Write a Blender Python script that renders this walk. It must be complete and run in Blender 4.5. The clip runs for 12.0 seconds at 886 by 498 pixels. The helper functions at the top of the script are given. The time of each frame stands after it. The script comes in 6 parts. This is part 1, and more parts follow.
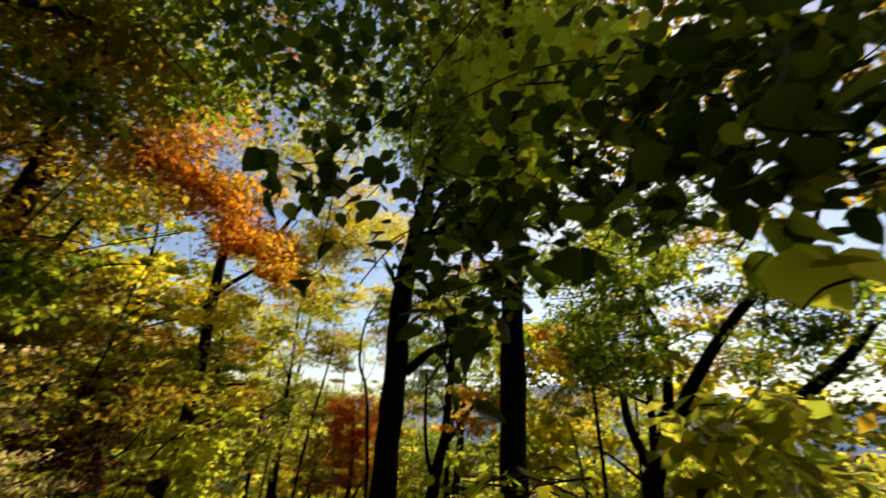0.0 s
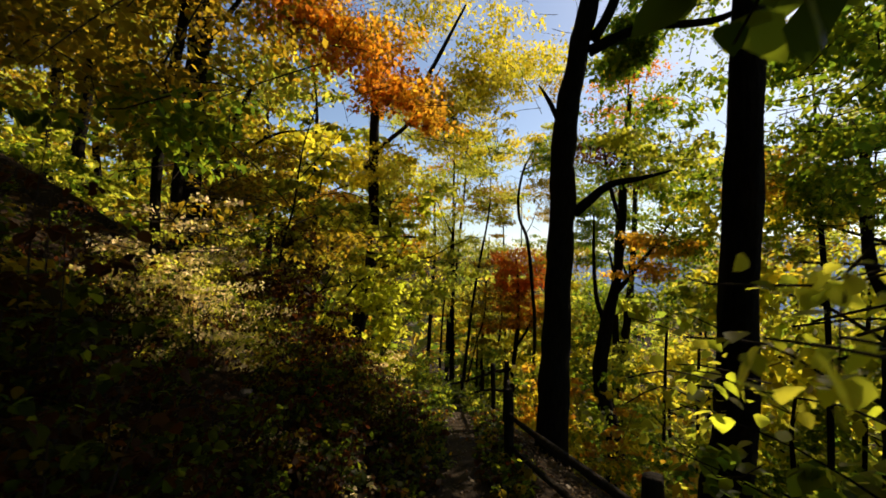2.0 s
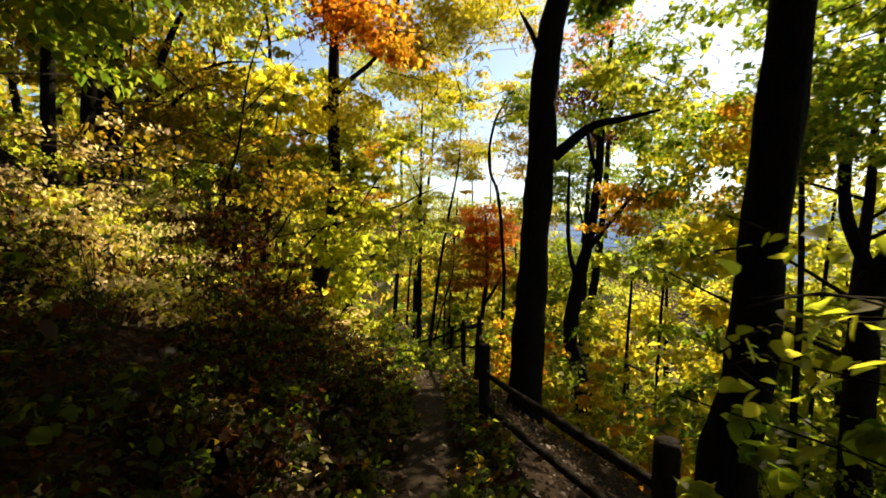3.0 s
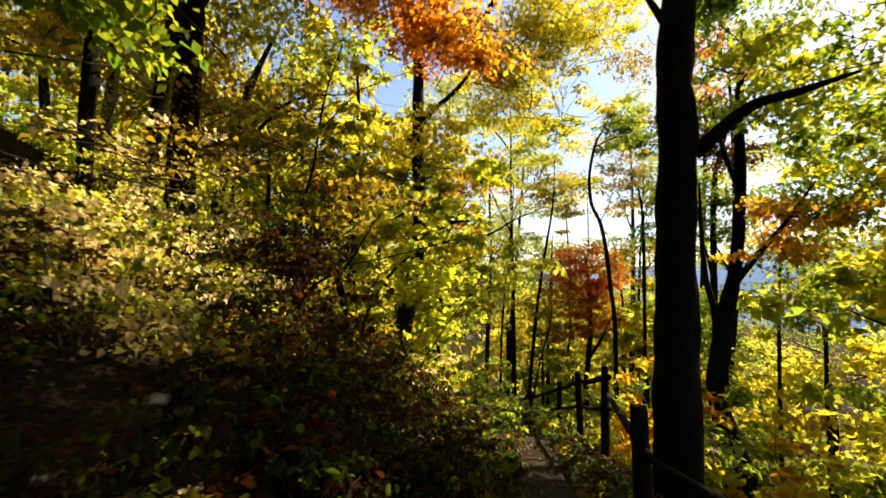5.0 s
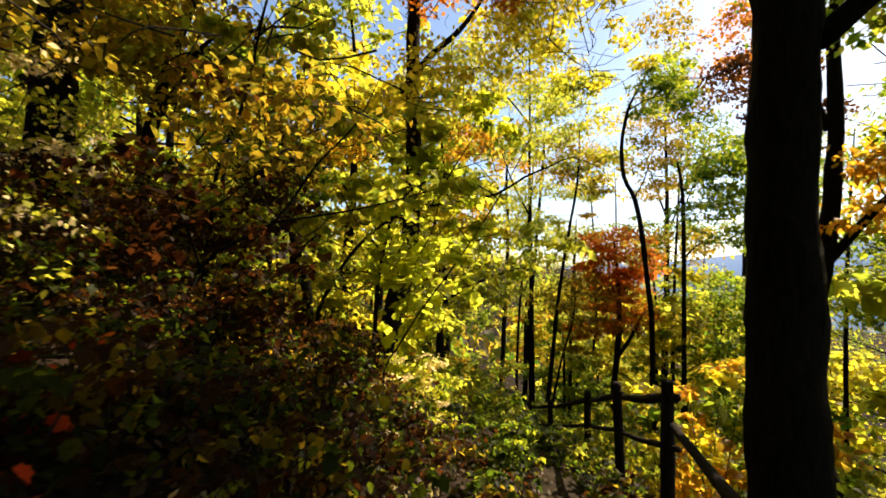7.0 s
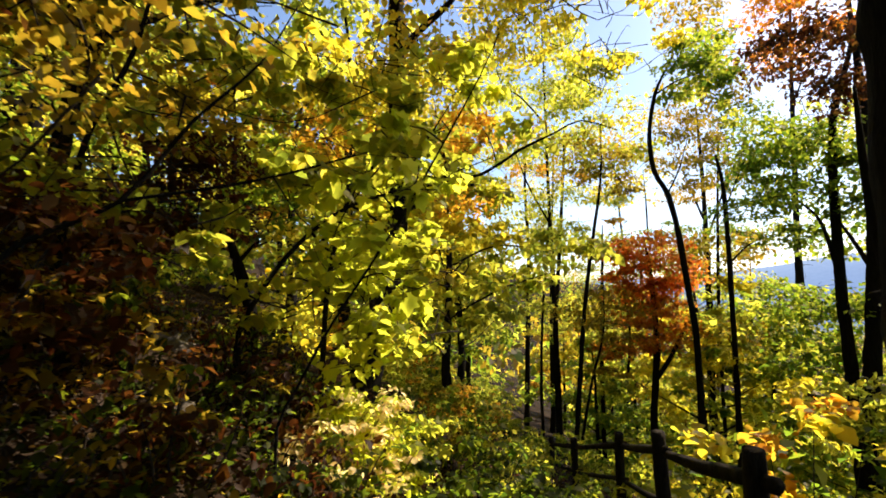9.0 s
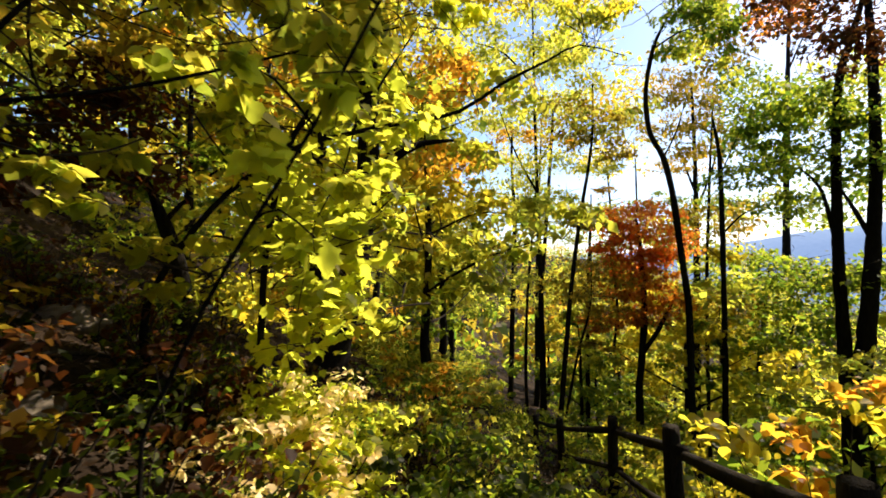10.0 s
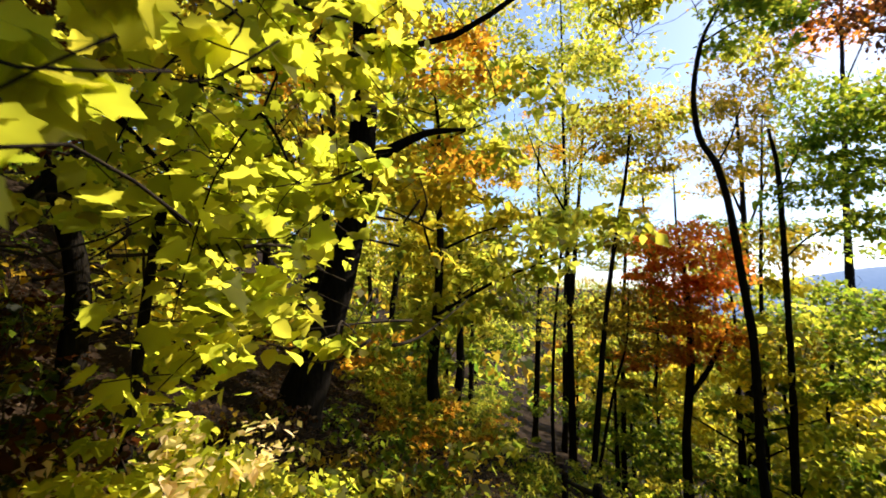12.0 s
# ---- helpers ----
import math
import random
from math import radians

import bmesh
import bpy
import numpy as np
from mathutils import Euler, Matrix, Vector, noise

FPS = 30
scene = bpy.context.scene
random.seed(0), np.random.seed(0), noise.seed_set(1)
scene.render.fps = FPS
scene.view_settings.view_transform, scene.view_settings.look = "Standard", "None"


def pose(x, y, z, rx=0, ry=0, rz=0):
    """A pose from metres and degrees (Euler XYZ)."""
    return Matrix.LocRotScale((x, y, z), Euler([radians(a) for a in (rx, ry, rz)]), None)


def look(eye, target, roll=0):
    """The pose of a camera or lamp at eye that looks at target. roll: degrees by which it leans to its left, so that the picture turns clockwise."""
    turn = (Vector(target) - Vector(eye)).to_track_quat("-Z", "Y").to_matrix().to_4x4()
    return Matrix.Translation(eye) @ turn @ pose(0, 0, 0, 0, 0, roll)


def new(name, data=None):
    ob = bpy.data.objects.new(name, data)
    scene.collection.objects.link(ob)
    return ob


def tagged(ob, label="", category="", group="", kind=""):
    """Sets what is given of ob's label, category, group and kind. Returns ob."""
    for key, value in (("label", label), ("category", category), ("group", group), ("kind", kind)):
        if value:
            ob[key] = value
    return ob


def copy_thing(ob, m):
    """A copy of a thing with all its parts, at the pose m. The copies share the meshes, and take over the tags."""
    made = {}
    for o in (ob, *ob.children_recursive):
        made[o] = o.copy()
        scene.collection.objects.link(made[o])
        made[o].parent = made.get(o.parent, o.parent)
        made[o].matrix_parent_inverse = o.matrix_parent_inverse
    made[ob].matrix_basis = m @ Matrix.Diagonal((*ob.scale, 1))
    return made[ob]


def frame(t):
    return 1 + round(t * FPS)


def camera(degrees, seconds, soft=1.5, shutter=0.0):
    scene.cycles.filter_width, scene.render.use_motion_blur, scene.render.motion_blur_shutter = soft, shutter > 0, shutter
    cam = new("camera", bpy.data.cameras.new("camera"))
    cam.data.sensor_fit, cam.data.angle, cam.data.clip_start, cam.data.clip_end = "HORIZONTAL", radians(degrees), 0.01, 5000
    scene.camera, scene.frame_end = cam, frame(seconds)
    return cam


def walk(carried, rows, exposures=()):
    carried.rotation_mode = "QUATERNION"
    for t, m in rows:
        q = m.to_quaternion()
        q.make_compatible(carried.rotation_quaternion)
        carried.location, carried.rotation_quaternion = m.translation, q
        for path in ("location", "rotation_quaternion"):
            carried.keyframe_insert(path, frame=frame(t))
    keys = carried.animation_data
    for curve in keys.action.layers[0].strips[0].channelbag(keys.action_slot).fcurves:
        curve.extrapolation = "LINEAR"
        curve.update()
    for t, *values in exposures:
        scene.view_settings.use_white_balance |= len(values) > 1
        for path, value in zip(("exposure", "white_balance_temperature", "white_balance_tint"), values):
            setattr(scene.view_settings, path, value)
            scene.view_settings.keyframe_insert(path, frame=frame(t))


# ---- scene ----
cam = camera(91.1, 12.0, 1.7, 0.4)
PATH = [
    (0, (-0.292, 0.051, 1.309), (-0.299, 1.918, 2.026), 1.5),
    (0.5, (-0.328, 0.215, 1.256), (-0.66, 2.086, 1.879), 3.6),
    (1, (-0.484, 0.475, 1.17), (-0.984, 2.344, 1.677), 2.7),
    (1.5, (-0.524, 0.754, 1.127), (-1.124, 2.653, 1.318), 2.2),
    (2, (-0.581, 0.982, 1.049), (-1.261, 2.86, 1.141), 1.0),
    (2.5, (-0.769, 1.348, 0.862), (-1.272, 3.28, 0.976), 1.1),
    (3, (-0.855, 1.708, 0.805), (-1.387, 3.634, 0.724), 1.2),
    (3.2, (-0.884, 1.862, 0.793), (-1.467, 3.772, 0.696), 1.0),
    (4.8, (-1.423, 2.879, 0.406), (-2.289, 4.679, 0.51), -0.7),
    (5, (-1.48, 3.088, 0.395), (-2.389, 4.862, 0.555), 0.1),
    (5.5, (-1.604, 3.592, 0.354), (-2.532, 5.36, 0.466), 0.7),
    (6, (-1.765, 4.11, 0.305), (-2.676, 5.876, 0.531), -0.2),
    (6.5, (-1.875, 4.643, 0.189), (-2.839, 6.391, 0.323), -2.1),
    (6.7, (-1.953, 4.836, 0.157), (-2.915, 6.585, 0.283), -0.5),
    (8.3, (-2.159, 6.289, 0.124), (-3.206, 7.983, 0.312), 1.4),
    (8.5, (-2.2, 6.418, 0.098), (-3.239, 8.12, 0.259), 0.7),
    (9, (-2.264, 6.731, 0.02), (-3.359, 8.389, 0.243), -0.9),
    (9.5, (-2.444, 7.117, -0.038), (-3.496, 8.809, 0.138), -0.0),
    (10, (-2.571, 7.507, -0.06), (-3.621, 9.206, 0.044), -0.9),
    (10.3, (-2.548, 7.675, -0.14), (-3.631, 9.342, 0.077), -1.6),
    (10.5, (-2.557, 7.831, -0.111), (-3.655, 9.489, 0.095), -3.0),
    (11, (-2.689, 8.135, -0.168), (-3.731, 9.809, 0.164), -0.5),
    (11.5, (-2.9, 8.492, -0.23), (-3.984, 10.157, -0.007), -1.6),
    (12, (-3.064, 8.766, -0.244), (-4.206, 10.39, 0.0), 0.5),
]
EXPOSURES = [(0.0, 0.42, 7000, 11), (2.1, 0.4, 6800, 12), (2.7, 0.92, 7000, 11), (5.0, 1.15, 7000, 11), (6.7, 1.15, 6900, 12), (9.0, 1.24, 6500, 14), (12.0, 1.13, 6200, 14)]
walk(cam, [(t, look(eye, target, roll)) for t, eye, target, roll in PATH], EXPOSURES)

# ---- world, sun, exposure ----
SUN_AZ, SUN_EL = 26.0, 40.0
world = bpy.data.worlds.new("world")
scene.world = world
world.use_nodes = True
wn = world.node_tree
sky = wn.nodes.new("ShaderNodeTexSky")
sky.sky_type = "NISHITA"
sky.sun_disc = False
sky.sun_elevation, sky.sun_rotation = radians(SUN_EL), radians(SUN_AZ)
sky.air_density, sky.dust_density, sky.ozone_density = 1.0, 0.6, 1.6
wn.links.new(sky.outputs[0], wn.nodes["Background"].inputs[0])
wn.nodes["Background"].inputs[1].default_value = 0.105
sun_data = bpy.data.lights.new("sun", "SUN")
sun_data.energy, sun_data.angle, sun_data.color = 5.0, radians(0.53), (1.0, 0.84, 0.58)
sun = new("sun", sun_data)
sun_way = Vector((math.sin(radians(SUN_AZ)) * math.cos(radians(SUN_EL)), math.cos(radians(SUN_AZ)) * math.cos(radians(SUN_EL)), math.sin(radians(SUN_EL))))
sun.matrix_world = look(sun_way * 60, (0, 0, 0))


# ---- materials ----
def nodes_of(name):
    m = bpy.data.materials.new(name)
    m.use_nodes = True
    return m, m.node_tree.nodes, m.node_tree.links, m.node_tree.nodes["Principled BSDF"]


def ramp(nodes, stops):
    r = nodes.new("ShaderNodeValToRGB")
    while len(r.color_ramp.elements) < len(stops):
        r.color_ramp.elements.new(0.5)
    for e, (p, c) in zip(r.color_ramp.elements, stops):
        e.position, e.color = p, (*c, 1)
    return r


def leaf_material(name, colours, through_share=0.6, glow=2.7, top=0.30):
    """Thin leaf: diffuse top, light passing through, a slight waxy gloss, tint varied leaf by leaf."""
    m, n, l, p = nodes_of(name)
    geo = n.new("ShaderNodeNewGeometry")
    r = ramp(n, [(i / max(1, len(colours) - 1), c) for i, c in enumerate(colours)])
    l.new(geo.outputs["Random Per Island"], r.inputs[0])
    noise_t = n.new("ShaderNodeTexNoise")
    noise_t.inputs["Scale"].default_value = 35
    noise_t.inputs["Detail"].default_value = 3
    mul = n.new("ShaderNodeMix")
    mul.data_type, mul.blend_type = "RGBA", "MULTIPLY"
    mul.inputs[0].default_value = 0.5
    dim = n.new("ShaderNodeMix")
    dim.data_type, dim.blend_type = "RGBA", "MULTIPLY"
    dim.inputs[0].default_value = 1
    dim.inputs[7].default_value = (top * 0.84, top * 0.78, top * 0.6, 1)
    l.new(r.outputs[0], dim.inputs[6])
    l.new(dim.outputs[2], mul.inputs[6])
    l.new(noise_t.outputs[0], mul.inputs[7])
    l.new(mul.outputs[2], p.inputs["Base Color"])
    p.inputs["Roughness"].default_value = 0.55
    p.inputs["Specular IOR Level"].default_value = 0.14
    tr = n.new("ShaderNodeBsdfTranslucent")
    br = n.new("ShaderNodeMix")
    br.data_type, br.blend_type = "RGBA", "MULTIPLY"
    br.inputs[0].default_value = 1
    br.inputs[7].default_value = (glow * 0.96, glow * 0.87, glow * 0.7, 1)
    l.new(r.outputs[0], br.inputs[6])
    l.new(br.outputs[2], tr.inputs[0])
    mix = n.new("ShaderNodeMixShader")
    mix.inputs[0].default_value = through_share
    l.new(p.outputs[0], mix.inputs[1])
    l.new(tr.outputs[0], mix.inputs[2])
    l.new(mix.outputs[0], n["Material Output"].inputs[0])
    return m


def rough_material(name, dark, light, scale, stretch=(1, 1, 1), bump=0.6, rough=0.9, fine=60.0):
    """Earth, stone, bark: two scales of noise in colour and relief."""
    m, n, l, p = nodes_of(name)
    co = n.new("ShaderNodeTexCoord")
    mp = n.new("ShaderNodeMapping")
    mp.inputs["Scale"].default_value = stretch
    l.new(co.outputs["Object"], mp.inputs[0])
    a = n.new("ShaderNodeTexNoise")
    a.inputs["Scale"].default_value, a.inputs["Detail"].default_value = scale, 5
    b = n.new("ShaderNodeTexNoise")
    b.inputs["Scale"].default_value, b.inputs["Detail"].default_value = fine, 4
    for t in (a, b):
        l.new(mp.outputs[0], t.inputs["Vector"])
    mx = n.new("ShaderNodeMath")
    mx.operation = "MULTIPLY_ADD"
    mx.inputs[1].default_value, mx.inputs[2].default_value = 0.45, 0.0
    l.new(b.outputs[0], mx.inputs[0])
    ad = n.new("ShaderNodeMath")
    ad.operation = "MULTIPLY_ADD"
    ad.inputs[1].default_value = 0.65
    l.new(a.outputs[0], ad.inputs[0])
    l.new(mx.outputs[0], ad.inputs[2])
    r = ramp(n, [(0.36, dark), (0.66, light)])
    l.new(ad.outputs[0], r.inputs[0])
    l.new(r.outputs[0], p.inputs["Base Color"])
    p.inputs["Roughness"].default_value = rough
    p.inputs["Specular IOR Level"].default_value = 0.05
    bm_ = n.new("ShaderNodeBump")
    bm_.inputs["Strength"].default_value, bm_.inputs["Distance"].default_value = bump, 0.03
    l.new(ad.outputs[0], bm_.inputs["Height"])
    l.new(bm_.outputs[0], p.inputs["Normal"])
    return m


LIME = leaf_material("lime_leaf", [(0.16, 0.24, 0.03), (0.26, 0.31, 0.035), (0.38, 0.38, 0.05), (0.30, 0.34, 0.04)])
# Brighter copy of the lime leaf, with sunlight put into its colour.
SUNLIT_LIME = leaf_material("sun_painted_lime_leaf", [(0.29, 0.38, 0.03), (0.37, 0.44, 0.04), (0.47, 0.49, 0.055), (0.32, 0.42, 0.03)], 0.66, 2.3)
GREEN = leaf_material("green_leaf", [(0.05, 0.11, 0.012), (0.10, 0.17, 0.015), (0.17, 0.23, 0.02), (0.24, 0.27, 0.02)])
YELLOW = leaf_material("yellow_leaf", [(0.30, 0.31, 0.03), (0.40, 0.38, 0.03), (0.46, 0.39, 0.03), (0.28, 0.32, 0.03)])
GOLD = leaf_material("gold_leaf", [(0.34, 0.21, 0.02), (0.45, 0.31, 0.03), (0.38, 0.18, 0.018), (0.46, 0.37, 0.04)])
ORANGE = leaf_material("orange_leaf", [(0.34, 0.12, 0.014), (0.44, 0.20, 0.016), (0.26, 0.08, 0.012), (0.44, 0.27, 0.02)])
RED = leaf_material("red_leaf", [(0.42, 0.10, 0.015), (0.46, 0.15, 0.02), (0.46, 0.22, 0.025), (0.36, 0.08, 0.015)])
OLIVE = leaf_material("olive_leaf", [(0.13, 0.12, 0.015), (0.22, 0.18, 0.018), (0.28, 0.19, 0.018), (0.20, 0.19, 0.018)])
LITTER = leaf_material("fallen_leaf", [(0.20, 0.12, 0.06), (0.34, 0.22, 0.13), (0.46, 0.33, 0.21), (0.12, 0.06, 0.03)], 0.10, 1.0, 0.26)
# Leaf tone bleached so the foliage looks sunlit; the sun is in the colour.
SUNLIT_PALE = leaf_material("sun_painted_pale_leaf", [(0.50, 0.50, 0.14), (0.66, 0.60, 0.40), (0.64, 0.53, 0.42), (0.42, 0.48, 0.10)], 0.5, 2.4, 1.3)
# Dark russet tone; on the bank plants its darkness also stands for shade.
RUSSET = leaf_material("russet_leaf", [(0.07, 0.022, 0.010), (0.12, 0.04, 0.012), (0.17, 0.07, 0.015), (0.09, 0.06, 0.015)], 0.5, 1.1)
# Deep green, darkened further so the leaves look shaded.
DEEP_SHADE = leaf_material("deep_green_shade_leaf", [(0.03, 0.06, 0.008), (0.05, 0.085, 0.01), (0.09, 0.14, 0.012), (0.20, 0.26, 0.016)], 0.55, 2.0, 0.3)
SCARLET = leaf_material("scarlet_leaf", [(0.34, 0.03, 0.012), (0.42, 0.06, 0.02), (0.28, 0.03, 0.012), (0.46, 0.16, 0.02)])
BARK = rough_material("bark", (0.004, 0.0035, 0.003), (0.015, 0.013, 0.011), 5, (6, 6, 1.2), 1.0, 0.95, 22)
TWIG = rough_material("twig_bark", (0.012, 0.010, 0.008), (0.045, 0.036, 0.028), 8, (3, 3, 1), 0.5, 0.9, 40)
EARTH = rough_material("forest_floor", (0.006, 0.004, 0.003), (0.028, 0.019, 0.013), 1.3, (1, 1, 1), 1.0, 0.95, 26)
DIRT = rough_material("trail_dirt", (0.008, 0.006, 0.004), (0.045, 0.034, 0.025), 1.8, (1, 1, 1), 0.8, 0.95, 30)
STONE = rough_material("stone", (0.03, 0.026, 0.022), (0.17, 0.145, 0.12), 3.0, (1, 1, 1), 0.9, 0.85, 24)
RAILWOOD = rough_material("weathered_rail", (0.006, 0.005, 0.004), (0.026, 0.021, 0.017), 4, (5, 5, 1), 0.8, 0.85, 30)
# Distance haze painted in: blue base colour plus a faint blue emission.
HILLS = rough_material("haze_painted_hills", (0.030, 0.050, 0.075), (0.060, 0.085, 0.115), 0.02, (1, 1, 1), 0.0, 1.0, 0.2)
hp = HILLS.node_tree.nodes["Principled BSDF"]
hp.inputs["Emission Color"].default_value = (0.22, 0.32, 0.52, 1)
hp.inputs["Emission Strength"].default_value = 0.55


# ---- the lie of the land ----
TRAIL_Y = np.array([-60, -8, 0.0, 1.9, 2.9, 4.8, 6.3, 7.5, 8.8, 12, 17, 25, 40, 90.0])
TRAIL_X = np.array([16, 2.2, -0.2, -0.8, -1.35, -1.9, -2.2, -2.6, -3.05, -4.05, -6.0, -9.5, -16, -40.0])
TRAIL_Z = np.array([9, 1.2, -0.25, -0.72, -1.08, -1.3, -1.42, -1.62, -1.85, -2.6, -3.9, -5.8, -9, -18.0])


def ground_z(x, y):
    x, y = np.asarray(x, float), np.asarray(y, float)
    u = (x - np.interp(y, TRAIL_Y, TRAIL_X)) * 0.94
    z = np.interp(y, TRAIL_Y, TRAIL_Z)
    left, right = np.maximum(-u - 0.55, 0), np.maximum(u - 0.9, 0)
    steep = np.interp(y, [2, 6, 10, 16], [0.62, 0.58, 0.40, 0.36])
    rise = np.where(left < 6, steep * left, steep * 6 + (left - 6) * 0.42)
    rise = np.where(left > 70, steep * 6 + 64 * 0.42 + (left - 70) * 0.1, rise)
    fall = 30 * (1 - np.exp(-right * 0.55 / 30))
    bumps = 0.10 * np.sin(1.7 * x + 0.6 * y) * np.sin(1.3 * y - 0.4 * x) + 0.05 * np.sin(4.1 * x - 2.2 * y) * np.sin(3.3 * y + 1.0 * x)
    away = np.clip((np.abs(u) - 0.4) / 1.5, 0.15, 1)
    return z + rise - fall + bumps * away


def mesh_of(name, verts, faces, material, smooth=False):
    me = bpy.data.meshes.new(name)
    me.from_pydata([tuple(v) for v in verts], [], [tuple(int(i) for i in f) for f in faces])
    me.materials.append(material)
    if smooth:
        me.polygons.foreach_set("use_smooth", [True] * len(me.polygons))
    me.update()
    return me


def part(name, me, parent, label=""):
    ob = new(name, me)
    ob.parent = parent
    return tagged(ob, label) if label else ob


def thing(name, label, category, group="", at=(0, 0, 0), kind=""):
    ob = new(name)
    ob.empty_display_size = 0.2
    ob.location = at
    return tagged(ob, label, category, group, kind)


def stretched(n, near, far):
    k = np.linspace(-1, 1, n)
    return near * k + (far - near) * np.sign(k) * np.abs(k) ** 5


gx, gy = np.meshgrid(stretched(201, 26, 900) - 3, stretched(201, 26, 900) + 8)
gz = ground_z(gx, gy)
N = 201
idx = np.arange(N * N).reshape(N, N)
quads = np.stack([idx[:-1, :-1], idx[:-1, 1:], idx[1:, 1:], idx[1:, :-1]], -1).reshape(-1, 4)
ground = new("ground", mesh_of("ground", np.stack([gx, gy, gz], -1).reshape(-1, 3), quads, EARTH, True))
tagged(ground, "steep leaf-littered woodland slope of dark earth", "ground", kind="structure")

# the worn footpath, a strip of packed dirt lying on the slope
ty = np.linspace(-6, 13.5, 150)
tu = np.linspace(-0.3, 0.36, 9)
tv, tf = [], []
for j, y in enumerate(ty):
    xc = np.interp(y, TRAIL_Y, TRAIL_X)
    for i, u in enumerate(tu):
        edge = abs(i - 4) / 4
        x = xc + u * (1 + 0.22 * math.sin(1.9 * y) * edge)
        tv.append((x, y, float(ground_z(x, y)) + 0.035 - 0.10 * edge ** 4 + 0.012 * math.sin(9 * x + 5 * y)))
        if i < 8 and j < 149:
            a = j * 9 + i
            tf.append((a, a + 1, a + 10, a + 9))
tagged(new("path", mesh_of("path", tv, tf, DIRT, True)), "narrow packed-dirt footpath descending the slope", "path", kind="structure")

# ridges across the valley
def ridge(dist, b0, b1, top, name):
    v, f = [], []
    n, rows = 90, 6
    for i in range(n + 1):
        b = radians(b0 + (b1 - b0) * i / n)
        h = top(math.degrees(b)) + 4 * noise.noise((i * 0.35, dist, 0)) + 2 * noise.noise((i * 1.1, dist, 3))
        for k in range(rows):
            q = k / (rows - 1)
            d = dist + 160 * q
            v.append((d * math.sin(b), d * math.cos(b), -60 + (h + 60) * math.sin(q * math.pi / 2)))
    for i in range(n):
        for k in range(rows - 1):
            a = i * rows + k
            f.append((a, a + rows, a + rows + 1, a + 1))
    return tagged(new(name, mesh_of(name, v, f, HILLS, True)), "wooded mountain ridge across the valley, painted haze-blue", "mountain", kind="structure")


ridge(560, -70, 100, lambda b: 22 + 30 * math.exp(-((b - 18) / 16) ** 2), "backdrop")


# ---- leaves, wood ----
def normal_basis(rng, n, droop=0.5):
    """Random leaf frames: n x 3 x 3, columns are side, tip, normal."""
    az = rng.uniform(0, 2 * np.pi, n)
    pitch = rng.normal(-droop, 0.45, n)
    tip = np.stack([np.cos(az) * np.cos(pitch), np.sin(az) * np.cos(pitch), np.sin(pitch)], -1)
    up = np.stack([rng.normal(0, 0.45, n), rng.normal(0, 0.45, n), np.ones(n)], -1)
    side = np.cross(tip, up)
    side /= np.linalg.norm(side, axis=1, keepdims=True) + 1e-9
    return np.stack([side, tip, np.cross(side, tip)], -1)


# leaf outlines: side, tip, height; unit length
SIMPLE = (np.array([(0, 0, 0), (0.34, 0.45, 0.08), (0, 1, -0.1), (-0.34, 0.45, 0.08)]), [(0, 1, 2, 3)])
OVATE = (np.array([(0, 0, 0), (0.26, 0.08, 0.05), (0.42, 0.36, 0.08), (0.25, 0.75, 0.03), (0, 1, -0.08), (-0.25, 0.75, 0.03), (-0.42, 0.36, 0.08), (-0.26, 0.08, 0.05), (0, 0.45, -0.02)]),
         [(8, i, i + 1) for i in range(7)] + [(8, 7, 0)])
_lobes = [(0, 0), (0.26, -0.07), (0.34, 0.10), (0.55, 0.22), (0.43, 0.36), (0.51, 0.60), (0.28, 0.62), (0.15, 0.82), (0, 1.0)]
_outline = _lobes + [(-x, y) for x, y in _lobes[-2:0:-1]]
MAPLE = (np.array([(x, y, 0.10 * abs(x) * 2 - 0.12 * y * y) for x, y in _outline] + [(0, 0.36, -0.03)]),
         [(len(_outline), i, (i + 1) % len(_outline)) for i in range(len(_outline))])


def leaf_mesh(name, places, size, material, outline=SIMPLE, seed=0, droop=0.5, spread=0.35):
    rng = np.random.default_rng(seed)
    tv_, tf_ = outline
    n = len(places)
    basis = normal_basis(rng, n, droop)
    s = size * np.exp(rng.normal(0, spread, n)).clip(0.4, 1.9)
    v = np.einsum("nij,kj->nki", basis, tv_) * s[:, None, None] + places[:, None, :]
    k = len(tv_)
    width = len(tf_[0])
    f = (np.arange(n)[:, None, None] * k + np.array(tf_)[None]).reshape(-1, width)
    me = bpy.data.meshes.new(name)
    me.vertices.add(n * k)
    me.vertices.foreach_set("co", v.reshape(-1).astype(np.float32))
    me.loops.add(f.size)
    me.loops.foreach_set("vertex_index", f.reshape(-1).astype(np.int32))
    me.polygons.add(len(f))
    me.polygons.foreach_set("loop_start", (np.arange(len(f)) * width).astype(np.int32))
    me.materials.append(material)
    me.update(calc_edges=True)
    me.validate()
    return me


